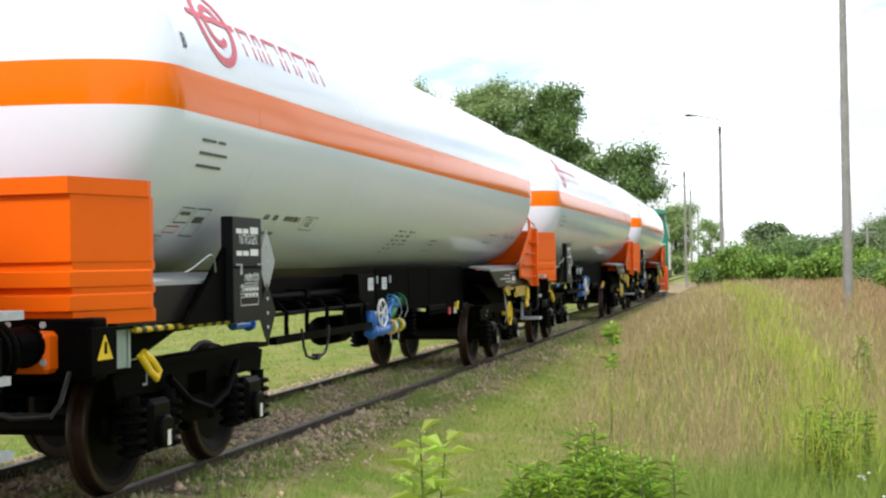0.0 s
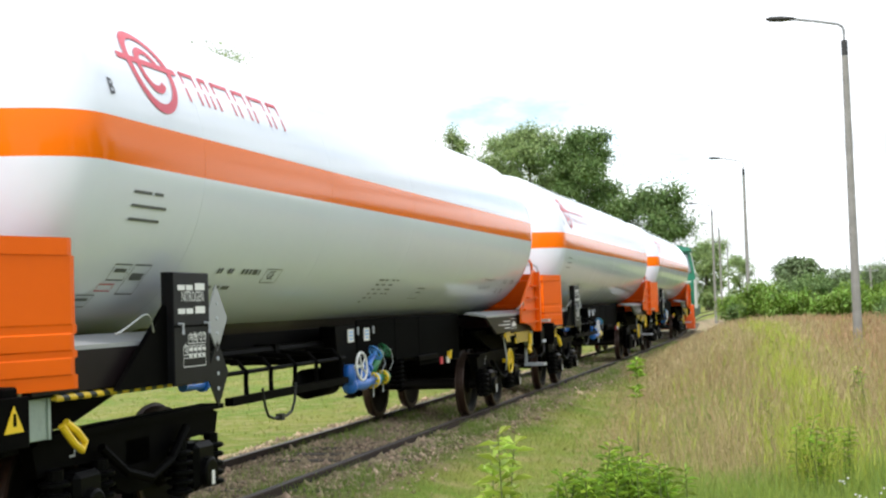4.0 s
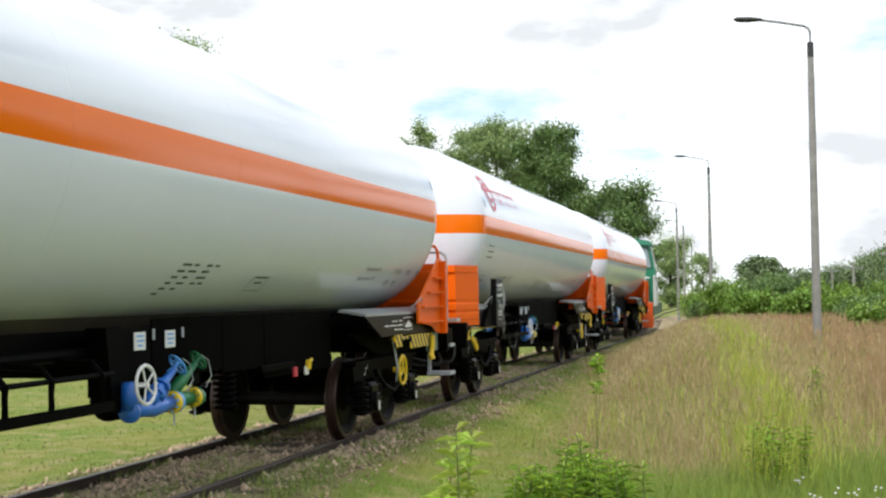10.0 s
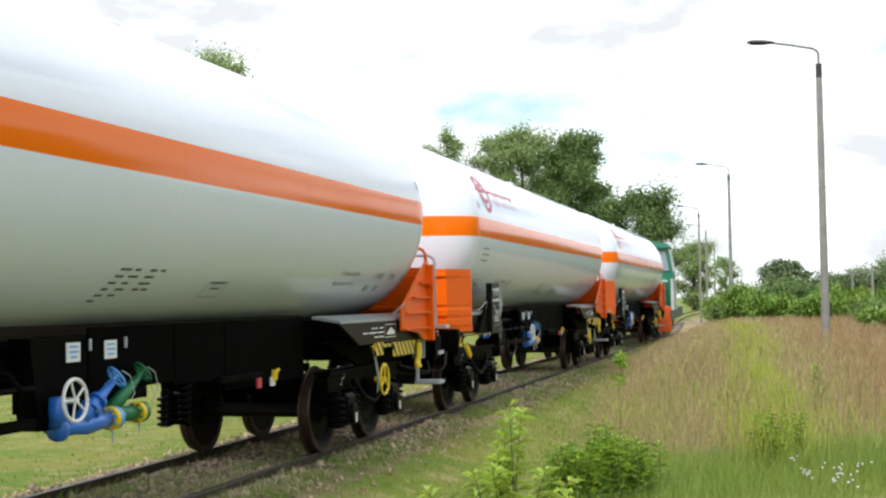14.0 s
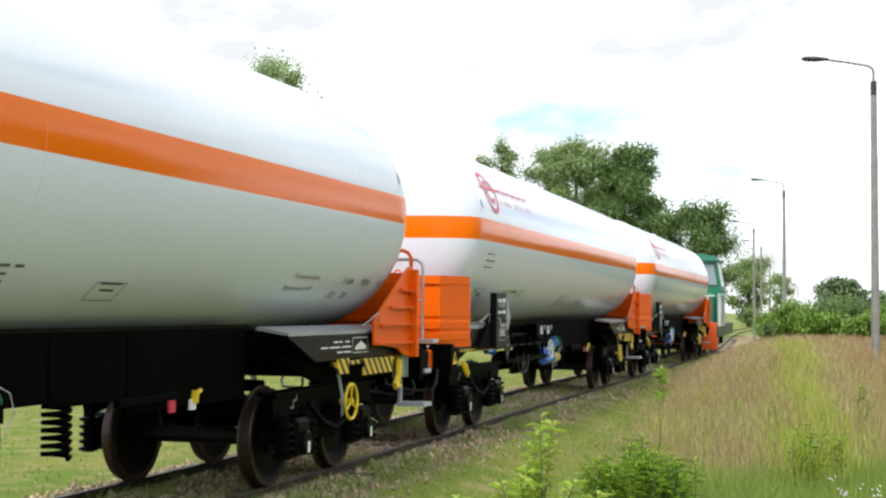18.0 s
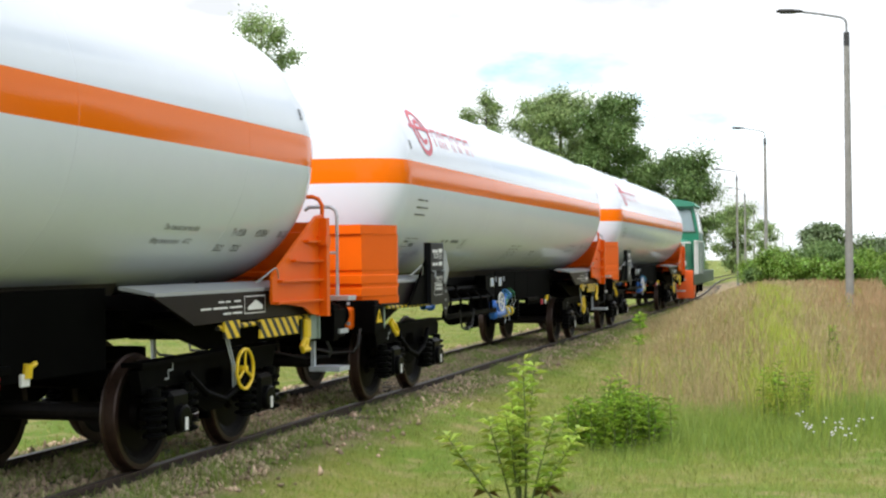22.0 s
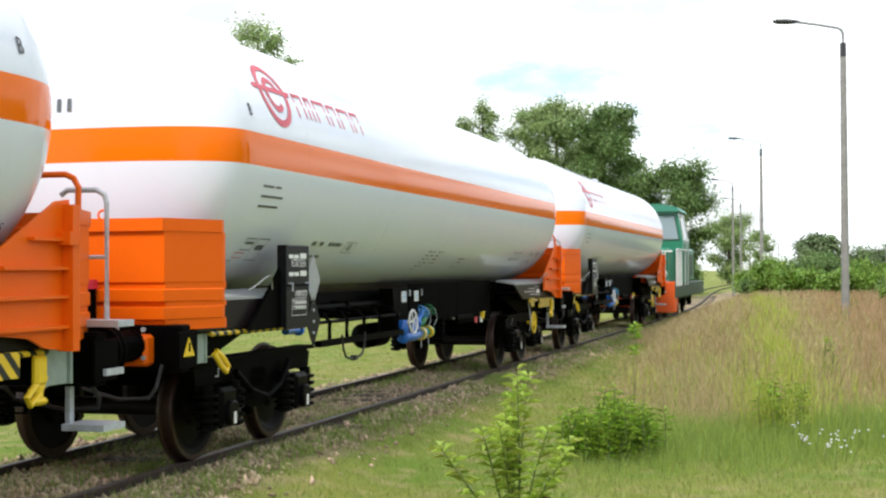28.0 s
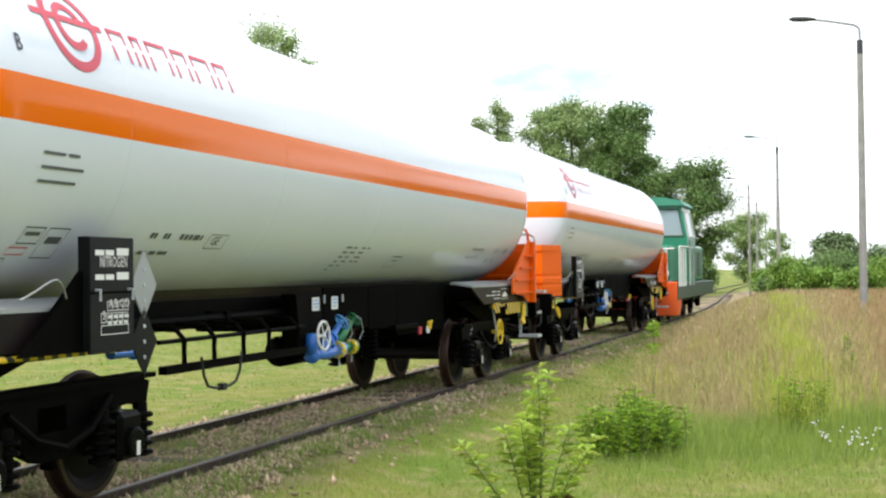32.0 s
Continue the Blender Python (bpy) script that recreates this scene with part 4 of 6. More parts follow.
def side_gear(root):
    """Panel, valves, hooks and pipes on the side that faces the camera, and their twins on the other side."""
    # sign panel
    P = PANEL
    x, ya, yb, za, zb = P["x"], P["y0"], P["y1"], P["z0"], P["z1"]
    bm = bms()
    box(bm, x - .03, x, ya, yb, za, zb, .006)
    box(bm, x - .10, x - .02, ya, ya + .03, za + .02, zb)
    box(bm, x - .10, x - .02, yb - .03, yb, za + .02, zb)
    pan = part("sign_panel", bm, dark_panel, root, "dark sign panel with white lettering")
    zm = za + (zb - za) * .52
    bm = bms()
    box(bm, x - .002, x + .006, ya + .005, yb - .005, zm - .008, zm + .008)
    part("panel_hinge", bm, black_steel, pan)
    w = yb - ya
    H = zb - za
    put = lambda a, b: (x + .005, ya + a, za + b)

    def print_on(fill, label="white lettering"):
        bm = bms()
        fill(bm)
        part("panel_lettering", bm, white_paint, pan, label)
    letter_parts(pan, "NITROGEN", .115, lambda a, b: put(.2 * w + a * .66, .74 * H + b), white_paint, "white letter")
    for v in (.84, .63):
        word_bars(pan, lambda a, b: put(a + .1 * w, b + v * H), [[(0, .2 * w), (.23 * w, .19 * w)]], .04, .02, white_paint, "white word bar", "panel_lettering")
        print_on(lambda bm: bm.faces.new([bm.verts.new(put(a, b)) for a, b in ((.58 * w, v * H), (.86 * w, v * H), (.86 * w, v * H + .055), (.58 * w, v * H + .055))]), "white blank field")
    for i, row in enumerate(("ABCD", "S0000")):
        for j, ch in enumerate(row):
            u0 = (.36 if i == 0 else .22) * w + j * .125 * w
            v0 = (.36 - .1 * i) * H

            def cell(bm):
                outline_box(bm, lambda a, b: put(u0 + a, v0 + b), .115 * w, .085 * H, .006)
            print_on(cell, "white table frame")
            if i == 0 or j == 0:
                letter_parts(pan, ch, .09, lambda a, b: put(u0 + .02 + a, v0 + .025 + b), white_paint, "white letter")
            else:
                word_bars(pan, lambda a, b: put(u0 + .02 + a, v0 + .03 + b), [[(0, .06)], [(0, .05)]], .025, .02, white_paint, "white figure bar", "panel_lettering")
    print_on(lambda bm: outline_box(bm, lambda a, b: put(.22 * w + a, .155 * H + b), .63 * w, .085 * H, .006), "white frame")
    for u in (.12, .86):
        bm = bms()
        tube(bm, [(x, ya + u * w, zm + .02), (x + .04, ya + u * w, zm + .02), (x + .04, ya + u * w, zm - .06)], .012, 6)
        part("panel_catch", bm, grey_metal, pan)
    # diamond placards
    for zc, mat, name, lab in ((zb - .36, silver_grey, "grey_placard", "grey diamond placard plate"), (za + .05, dark_panel, "dark_placard", "dark diamond placard plate")):
        bm = bms()
        h = .27
        slab(bm, [(yb + .22, zc - h), (yb + .42, zc), (yb + .22, zc + h), (yb + .02, zc)], "x", x - .05, x - .04)
        pl = part(name, bm, mat, root, lab)
        for dz in (-.12, 0, .12):
            bm = bms()
            lathe(bm, [(x - .042, .018), (x - .032, .014)], "x", 8, (0, yb + .22, zc + dz))
            part("stud", bm, grey_metal, pl)
    # triangular bracket beside the panel
    bm = bms()
    slab(bm, [(ya - .75, za + .02), (ya + .02, za + .02), (ya + .02, za + .62)], "x", x - .1, x - .06)
    part("panel_bracket", bm, black_steel, root)
    # grey hoses curling from the band
    for yy in (2.3, WAGON_L - 2.5):
        bm = bms()
        zt = SADDLE["z1"] + .1
        tube(bm, [(1.31 + .07 * math.sin(math.pi * k / 14), yy - .40 + .56 * k / 14, zt - .02 + .13 * math.sin(math.pi * (k / 14) ** 1.3)) for k in range(15)], .007, 6)
        part("earth_cable", bm, silver_grey, root, "thin grey earthing cable")

    # valve group
    V = VALVE
    x, y, z = V
    bm = bms()
    box(bm, x - .40, x - .24, y - .1, y + 1.7, z - .10, z + .46)
    slab(bm, [(y - .25, z + .46), (y - .1, z + .46), (y + .02, z - .22), (y - .12, z - .22)], "x", x - .34, x - .16)
    part("valve_plate", bm, black_steel, root)
    bm = bms()
    tube(bm, [(x - .10, y + .05, z - .22), (x - .10, y + .28, z - .22), (x - .10, y + .42, z - .215), (x - .09, y + .56, z - .21), (x - .08, y + .74, z - .20)], [.056, .06, .082, .07, .058], 16)
    lathe(bm, [(y + .0, .085), (y + .05, .09), (y + .055, .06)], "y", 18, (x - .1, 0, z - .22))
    tube(bm, [(x - .1, y + .34, z - .19), (x - .09, y + .48, z - .09), (x - .075, y + .60, z - .02), (x - .055, y + .78, z + .09)], [.068, .06, .042, .026], 14)
    tube(bm, [(x - .1, y + .04, z - .2), (x - .1, y + .03, z - .1), (x - .1, y + .02, z + .02)], [.06, .075, .06], 14)
    vb = part("blue_valve", bm, blue, root, "blue slanted-seat valve body", smooth=True)
    for q, r in ((.30, .088), (.52, .074)):
        bm = bms()
        c = Vector((x - .1, y + .34, z - .19)).lerp(Vector((x - .055, y + .78, z + .09)), q)
        d = Vector((.045, .44, .28)).normalized()
        tube(bm, [c - d * .018, c + d * .018], r, 14)
        part("bonnet_flange", bm, blue, vb)
    for k in range(6):
        t = k * math.pi / 3
        c = Vector((x - .1, y + .34, z - .19)).lerp(Vector((x - .055, y + .78, z + .09)), .30)
        d = Vector((.045, .44, .28)).normalized()
        u, w_ = frame_of(d)
        o = .072 * (math.cos(t) * u + math.sin(t) * w_)
        bm = bms()
        tube(bm, [c + o - d * .035, c + o + d * .035], .010, 6)
        part("bonnet_bolt", bm, pale_blue, vb)
    bm = bms()
    lathe(bm, [(y + .735, .088), (y + .745, .096), (y + .785, .096), (y + .795, .088)], "y", 20, (x - .08, 0, z - .20))
    part("yellow_flange", bm, yellow, vb, "yellow flange")
    bm = bms()
    lathe(bm, [(y + .795, .092), (y + .845, .092), (y + .85, .05), (y + .875, .04)], "y", 20, (x - .08, 0, z - .20))
    part("blind_flange", bm, pale_blue, vb)
    for k in range(8):
        t = k * math.pi / 4 + .3
        bm = bms()
        tube(bm, [(x - .08 + .076 * math.cos(t), y + .71, z - .20 + .076 * math.sin(t)), (x - .08 + .076 * math.cos(t), y + .875, z - .20 + .076 * math.sin(t))], .010, 6)
        part("flange_bolt", bm, pale_blue, vb)
    bm = bms()
    tube(bm, [(x - .08, y + .80, z - .40), (x - .08, y + .81, z - .35), (x - .08, y + .80, z - .29)], .009, 6)
    part("drain_pin", bm, grey_metal, vb)
    bm = bms()
    tube(bm, [(x - .22, y + .92, z - .19), (x - .20, y + 1.05, z - .2), (x - .17, y + 1.18, z - .2), (x - .14, y + 1.30, z - .2)], [.056, .078, .066, .056], 14)
    tube(bm, [(x - .2, y + .98, z - .16), (x - .17, y + 1.16, z - .04), (x - .13, y + 1.36, z + .10)], [.062, .052, .024], 12)
    gv = part("green_valve", bm, green_paint, root, "green slanted-seat valve body", smooth=True)
    bm = bms()
    lathe(bm, [(y + 1.295, .084), (y + 1.305, .09), (y + 1.345, .09), (y + 1.355, .084)], "y", 18, (x - .14, 0, z - .20))
    part("yellow_flange", bm, yellow, gv, "yellow flange")
    bm = bms()
    lathe(bm, [(y + 1.355, .088), (y + 1.41, .088), (y + 1.415, .04), (y + 1.44, .03)], "y", 16, (x - .14, 0, z - .20))
    part("blind_flange", bm, green_paint, gv)
    for k in range(8):
        t = k * math.pi / 4 + .3
        bm = bms()
        tube(bm, [(x - .14 + .072 * math.cos(t), y + 1.27, z - .20 + .072 * math.sin(t)), (x - .14 + .072 * math.cos(t), y + 1.44, z - .20 + .072 * math.sin(t))], .009, 6)
        part("flange_bolt", bm, green_paint, gv)
    bm = bms()
    tube(bm, [(x - .14, y + 1.36, z - .38), (x - .14, y + 1.37, z - .33), (x - .14, y + 1.36, z - .28)], .009, 6)
    part("drain_pin", bm, grey_metal, gv)
    for nm, c, nrm, R, mat, lab in (("hand_wheel", (x + .05, y + .02, z + .0), (1, -.05, .05), .155, white_paint, "white hand wheel"),
                                    ("hand_wheel", (x - .05, y + .82, z + .12), (.35, .55, .45), .095, pale_blue, "blue hand wheel"),
                                    ("hand_wheel", (x - .12, y + 1.40, z + .13), (.35, .55, .45), .09, green_paint, "green hand wheel")):
        bm = bms()
        ring_bar(bm, c, nrm, R, .015 if R > .12 else .011)
        u, w_ = frame_of(Vector(nrm))
        for k in range(5):
            t = 2 * math.pi * k / 5
            tube(bm, [Vector(c), Vector(c) + R * (math.cos(t) * u + math.sin(t) * w_)], .009, 6)
        tube(bm, [Vector(c) - .12 * Vector(nrm).normalized(), Vector(c) + .02 * Vector(nrm).normalized()], .022, 8)
        part(nm, bm, mat, root, lab)
    for dy in (.98, 1.56):
        bm = bms()
        xx = x - .02 - .08 * (dy > 1.2)
        tube(bm, [(xx, y + dy - .12, z + .17), (xx + .02, y + dy - .02, z + .12), (xx + .03, y + dy + .02, z - .02), (xx, y + dy - .04, z - .12)], .005, 5)
        part("chain", bm, grey_metal, root)
    for dy in (.37, .95):
        bm = bms()
        box(bm, x - .235, x - .225, y + dy, y + dy + .2, z + .26, z + .41)
        tg = part("data_plate", bm, white_paint, root, "white data plate")
        word_bars(tg, lambda a, b: (x - .221, y + dy + .03 + a, z + .37 + b), [[(0, .13)], [(0, .14)], [(.02, .09)]], .015, .025, pale_blue, "blue print", "plate_print")
        bm = bms()
        tube(bm, [(x - .22, y + dy + .34, z + .34), (x - .22, y + dy + .34, z + .43)], .014, 8)
        part("valve_spindle", bm, grey_metal, root)
    # damper spring beside the group
    bm = bms()
    tube(bm, [(.72 + .1 * math.cos(k * .7), y + 2.45 + .1 * math.sin(k * .7), z - .42 + k * .0065) for k in range(60)], .02, 6)
    part("damper_spring", bm, black_steel, root)
    # blue and green fittings of the other side, seen through the frame
    for xx, yy, mat, nm in ((-.95, PANEL["y1"] + .75, blue, "blue_valve"), (-.98, PANEL["y1"] + 1.5, green_paint, "green_valve")):
        bm = bms()
        tube(bm, [(xx, yy, 1.12), (xx, yy + .5, 1.12)], .08, 12)
        tube(bm, [(xx, yy + .25, 1.12), (xx, yy + .3, 1.3)], .05, 10)
        lathe(bm, [(yy - .04, .12), (yy + .01, .12)], "y", 12, (xx, 0, 1.12))
        part(nm, bm, mat, root)
    bm = bms()
    tube(bm, [(.95, PANEL["y1"] + .35, 1.14), (.95, PANEL["y1"] + .7, 1.14)], .045, 12)
    lathe(bm, [(PANEL["y1"] + .7, .07), (PANEL["y1"] + .74, .07)], "y", 12, (.95, 0, 1.14))
    part("blue_coupling", bm, blue, root, "blue pipe coupling")
    # drooping cable loop
    bm = bms()
    y0 = 4.70
    tube(bm, [(1.2, y0, 1.05), (1.2, y0 + .05, .88), (1.2, y0 + .12, .79), (1.2, y0 + .25, .76), (1.2, y0 + .55, .76), (1.2, y0 + .68, .79), (1.2, y0 + .76, .88), (1.2, y0 + .8, 1.05)], .014, 6)
    box(bm, 1.17, 1.23, y0 + .36, y0 + .44, .73, .79)
    part("cable_loop", bm, rubber, root)
    # brake hand wheel, hoses and tags beside the trailing bogie
    Y = YELLOW
    bm = bms()
    ring_bar(bm, Y, (1, .02, 0), .19, .018)
    u, w_ = frame_of(Vector((1, .02, 0)))
    for k in range(3):
        t = 2 * math.pi * k / 3 + .5
        tube(bm, [Vector(Y), Vector(Y) + .19 * (math.cos(t) * u + math.sin(t) * w_)], .014, 6)
    tube(bm, [(Y[0] - .14, Y[1], Y[2]), (Y[0] + .02, Y[1], Y[2])], .035, 8)
    part("brake_hand_wheel", bm, yellow, root, "yellow brake hand wheel")
    for k in range(2):
        bm = bms()
        d = .05 * k
        tube(bm, [(Y[0] - .02, Y[1] - .42 + d, Y[2] + .42), (Y[0], Y[1] - .40 + d, Y[2] + .28), (Y[0], Y[1] - .28 + d, Y[2] + .05), (Y[0] - .05, Y[1] - .16 + d, Y[2] - .16)], .009, 6)
        part("braided_hose", bm, grey_metal, root, "thin braided grey hose")
    yb2 = 11.42
    bm = bms()
    box(bm, 1.0, 1.02, yb2, yb2 + .1, .92, 1.02)
    part("red_tag", bm, red_paint, root, "red and white brake tag")
    bm = bms()
    box(bm, 1.0, 1.02, yb2 + .36, yb2 + .46, .92, 1.01)
    part("white_tag", bm, white_paint, root, "white tag")
    bm = bms()
    tube(bm, [(1.02, yb2 + .43, .98), (1.03, yb2 + .43, 1.08)], .035, 8)
    tube(bm, [(1.03, yb2 + .40, 1.04), (1.03, yb2 + .52, 1.08)], .02, 6)
    part("brass_cock", bm, yellow, root, "yellow brass cock")


def wagon(m):
    root = thing("tank_wagon", "white gas tank wagon with an orange line and orange end shields", "tank wagon", "tank wagons of the train", m)
    wagon_parts(root)
    return root


# ---------- the locomotive ----------
def locomotive(m):
    root = thing("locomotive", "green diesel shunting locomotive with white handrails and orange beam", "locomotive", "", m)
    W = 1.52
    bm = bms()
    box(bm, -W, W, .62, 12.8, .78, 1.3, .02)
    part("frame", bm, loco_dark, root)
    bm = bms()
    box(bm, -1.5, 1.5, .60, .76, .28, 1.36, .03)
    part("buffer_beam", bm, loco_red, root, "orange-red front beam")
    for side in (-1, 1):
        bm = bms()
        slab(bm, [(.7, .3), (.7, 1.28), (1.7, 1.28), (1.7, .55), (1.2, .3)], "x", side * 1.40, side * 1.5)
        part("step_well", bm, loco_red, root, "orange-red step well")
        for z in (.5, .85):
            bm = bms()
            box(bm, side * 1.2, side * 1.5, 1.0, 1.5, z, z + .04)
            part("step", bm, grey_metal, root)
        bm = bms()
        lathe(bm, [(.0, .2), (.03, .22), (.07, .22), (.1, .12), (.6, .14)], "y", 20, (side * .875, 0, 1.06))
        part("buffer", bm, black_steel, root)
        bm = bms()
        lathe(bm, [(.52, .16), (.62, .19)], "y", 20, (side * 1.05, 0, 1.62))
        part("head_lamp", bm, loco_white, root, "round lamp with a white rim")
    # short bonnet before the cab
    bm = bms()
    box(bm, -1.22, 1.22, .95, 3.6, 1.3, 2.55, .08)
    part("short_bonnet", bm, loco_green, root)
    # cab
    bm = bms()
    slab(bm, [(-1.5, 1.3), (1.5, 1.3), (1.5, 2.85), (1.3, 3.95), (-1.3, 3.95), (-1.5, 2.85)], "y", 3.6, 6.2)
    cab = part("cab", bm, loco_green, root, "green driver's cab")
    bm = bms()
    slab(bm, [(-1.42, 3.93), (1.42, 3.93), (1.28, 4.1), (.7, 4.22), (-.7, 4.22), (-1.28, 4.1)], "y", 3.4, 6.4)
    part("cab_roof", bm, loco_roof, root)
    for side in (-1, 1):
        bm = bms()
        slab(bm, [(side * .18, 2.92), (side * 1.34, 2.92), (side * 1.18, 3.78), (side * .18, 3.78)], "y", 3.58, 3.595)
        wn = part("cab_window", bm, glass, cab, "pale cab window")
        bm = bms()
        tube(bm, [(side * .16, 3.58, 2.90), (side * 1.37, 3.58, 2.90), (side * 1.2, 3.58, 3.8), (side * .16, 3.58, 3.8)], .03, 6, closed=True)
        part("window_frame", bm, loco_dark, cab)
        bm = bms()
        def sx(z):
            return side * (1.5 - (z - 2.85) * .182 + .006)
        vs = [bm.verts.new((sx(z), y, z)) for y, z in ((4.0, 2.92), (5.7, 2.92), (5.7, 3.75), (4.0, 3.75))]
        bm.faces.new(vs)
        part("side_window", bm, glass, cab)
        bm = bms()
        tube(bm, [(sx(z), y, z) for y, z in ((3.98, 2.9), (5.72, 2.9), (5.72, 3.77), (3.98, 3.77))], .03, 6, closed=True)
        part("window_frame", bm, loco_white, cab)
        bm = bms()
        box(bm, side * 1.48, side * 1.52, 4.2, 4.9, 1.32, 2.75)
        part("cab_door", bm, loco_green, cab)
        # white railings at the front corners and along the side
        for y in (.78, 1.3, 1.9, 2.5, 3.9, 5.0):
            bm = bms()
            tube(bm, [(side * 1.55, y, 1.2), (side * 1.55, y, 2.5)], .026, 6)
            part("railing_post", bm, loco_white, root)
        bm = bms()
        tube(bm, [(side * 1.55, .74, 2.42), (side * 1.55, .82, 2.5), (side * 1.55, 5.0, 2.5), (side * 1.55, 5.1, 2.42)], .026, 6)
        part("railing", bm, loco_white, root)
        for x_ in (.55, .85, 1.15):
            bm = bms()
            tube(bm, [(side * x_, .72, 1.3), (side * x_, .72, 2.42)], .03, 6)
            part("front_railing_post", bm, loco_white, root)
        bm = bms()
        tube(bm, [(side * .5, .72, 2.42), (side * 1.4, .72, 2.42)], .03, 6)
        part("front_railing", bm, loco_white, root)
    bm = bms()
    box(bm, -1.15, 1.15, 6.2, 12.3, 1.3, 2.65, .08)
    part("long_bonnet", bm, loco_green, root)
    for y in (6.5, 7.8, 9.1, 10.4):
        for side in (-1, 1):
            bm = bms()
            box(bm, side * 1.15, side * 1.165, y, y + 1.1, 1.5, 2.4)
            part("bonnet_door", bm, loco_dark, root)
    for y in (1.9, 4.4, 8.6, 11.1):
        ws = wheelset(root, .5)
        ws.matrix_basis = pose(0, y, .5)
        for side in (-1, 1):
            bm = bms()
            box(bm, side * .95, side * 1.12, y - .25, y + .25, .3, .75, .04)
            part("axle_box", bm, black_steel, root)
    for side in (-1, 1):
        bm = bms()
        box(bm, side * 1.0, side * 1.08, 1.2, 12.0, .62, .98)
        part("running_gear_frame", bm, black_steel, root)
    return root


# ---------- ground and track ----------
def smooth(a, b, v):
    t = np.clip((v - a) / (b - a), 0, 1)
    return t * t * (3 - 2 * t)


def ground_z(x, y):
    x, y = np.asarray(x, float), np.asarray(y, float)
    x = x - track_x(y)
    z = -0.34 + 0.235 * (1 - smooth(1.15, 2.6, np.abs(x)))
    edge = np.maximum(1.6, 3.9 - .105 * (y - 16))
    z = z + 0.55 * smooth(0, 3, x - edge) * smooth(15, 32, y)
    z = z + 0.02 * np.sin(x * 1.7 + y * .6) * np.sin(y * 1.1 - x * .4) * smooth(1.6, 3, np.abs(x))
    return z


def grid_axis(fine0, fine1, step, far):
    a = list(np.arange(fine0, fine1, step))
    lo, hi = fine0, fine1
    g = step
    while hi < far:
        g *= 1.25; hi += g; a.append(hi)
    g = step
    while lo > -far:
        g *= 1.25; lo -= g; a.insert(0, lo)
    return np.array(a)


def ground_material():
    mat = bpy.data.materials.new("mown_grass_ground")
    mat.use_nodes = True
    N, K = mat.node_tree.nodes, mat.node_tree.links
    p = N["Principled BSDF"]
    p.inputs["Roughness"].default_value = 0.95
    p.inputs["Specular IOR Level"].default_value = 0.15
    tc = N.new("ShaderNodeTexCoord")

    def noise_(scale, detail=5):
        n = N.new("ShaderNodeTexNoise"); n.inputs["Scale"].default_value = scale; n.inputs["Detail"].default_value = detail
        K.new(tc.outputs["Object"], n.inputs["Vector"])
        return n.outputs["Fac"]

    def mixc(fac, a, b, lo, hi):
        r = N.new("ShaderNodeMapRange"); r.inputs[1].default_value, r.inputs[2].default_value = lo, hi
        K.new(fac, r.inputs[0])
        m = N.new("ShaderNodeMix"); m.data_type = "RGBA"
        K.new(r.outputs[0], m.inputs[0])
        for s, c in ((6, a), (7, b)):
            if isinstance(c, tuple):
                m.inputs[s].default_value = (*c, 1)
            else:
                K.new(c, m.inputs[s])
        return m.outputs[2]
    g = mixc(noise_(0.45), (0.125, 0.195, 0.028), (0.21, 0.22, 0.05), 0.42, 0.60)
    g = mixc(noise_(2.4), g, (0.30, 0.255, 0.115), 0.47, 0.68)
    g = mixc(noise_(38, 3), g, (0.085, 0.135, 0.02), 0.45, 0.75)
    # gravel bed under the rails
    sx = N.new("ShaderNodeSeparateXYZ"); K.new(tc.outputs["Object"], sx.inputs[0])
    ab = N.new("ShaderNodeMath"); ab.operation = "ABSOLUTE"; K.new(sx.outputs["X"], ab.inputs[0])
    wob = N.new("ShaderNodeMath"); wob.operation = "MULTIPLY_ADD"; wob.inputs[1].default_value = 1.1
    K.new(noise_(1.3), wob.inputs[0]); K.new(ab.outputs[0], wob.inputs[2])
    grav = mixc(noise_(26, 4), (0.38, 0.295, 0.195), (0.21, 0.16, 0.105), 0.4, 0.65)
    grav = mixc(noise_(1.6), grav, (0.13, 0.17, 0.045), 0.53, 0.64)
    col = mixc(wob.outputs[0], grav, g, 1.86, 2.35)
    K.new(col, p.inputs["Base Color"])
    nb = noise_(55, 4)
    bp = N.new("ShaderNodeBump"); bp.inputs["Strength"].default_value = 0.7; bp.inputs["Distance"].default_value = 0.04
    K.new(nb, bp.inputs["Height"]); K.new(bp.outputs[0], p.inputs["Normal"])
    return mat


def build_ground():
    xs, ys = grid_axis(-6, 12, .4, 1500), grid_axis(-2, 46, .5, 1800)
    X, Y = np.meshgrid(xs, ys, indexing="ij")
    V = np.stack([X, Y, ground_z(X, Y)], -1).reshape(-1, 3)
    nx, ny = len(xs), len(ys)
    i, j = np.meshgrid(np.arange(nx - 1), np.arange(ny - 1), indexing="ij")
    a = (i * ny + j).ravel()
    corner = np.stack([a, a + ny, a + ny + 1, a + 1], 1).ravel()
    me = raw_mesh("ground", V, np.full(len(a), 4), corner, [ground_material()])
    me.polygons.foreach_set("use_smooth", np.ones(len(a), bool))
    tagged(new("ground", me), "flat mown grass ground with a gravel track bed", "ground", kind="structure")


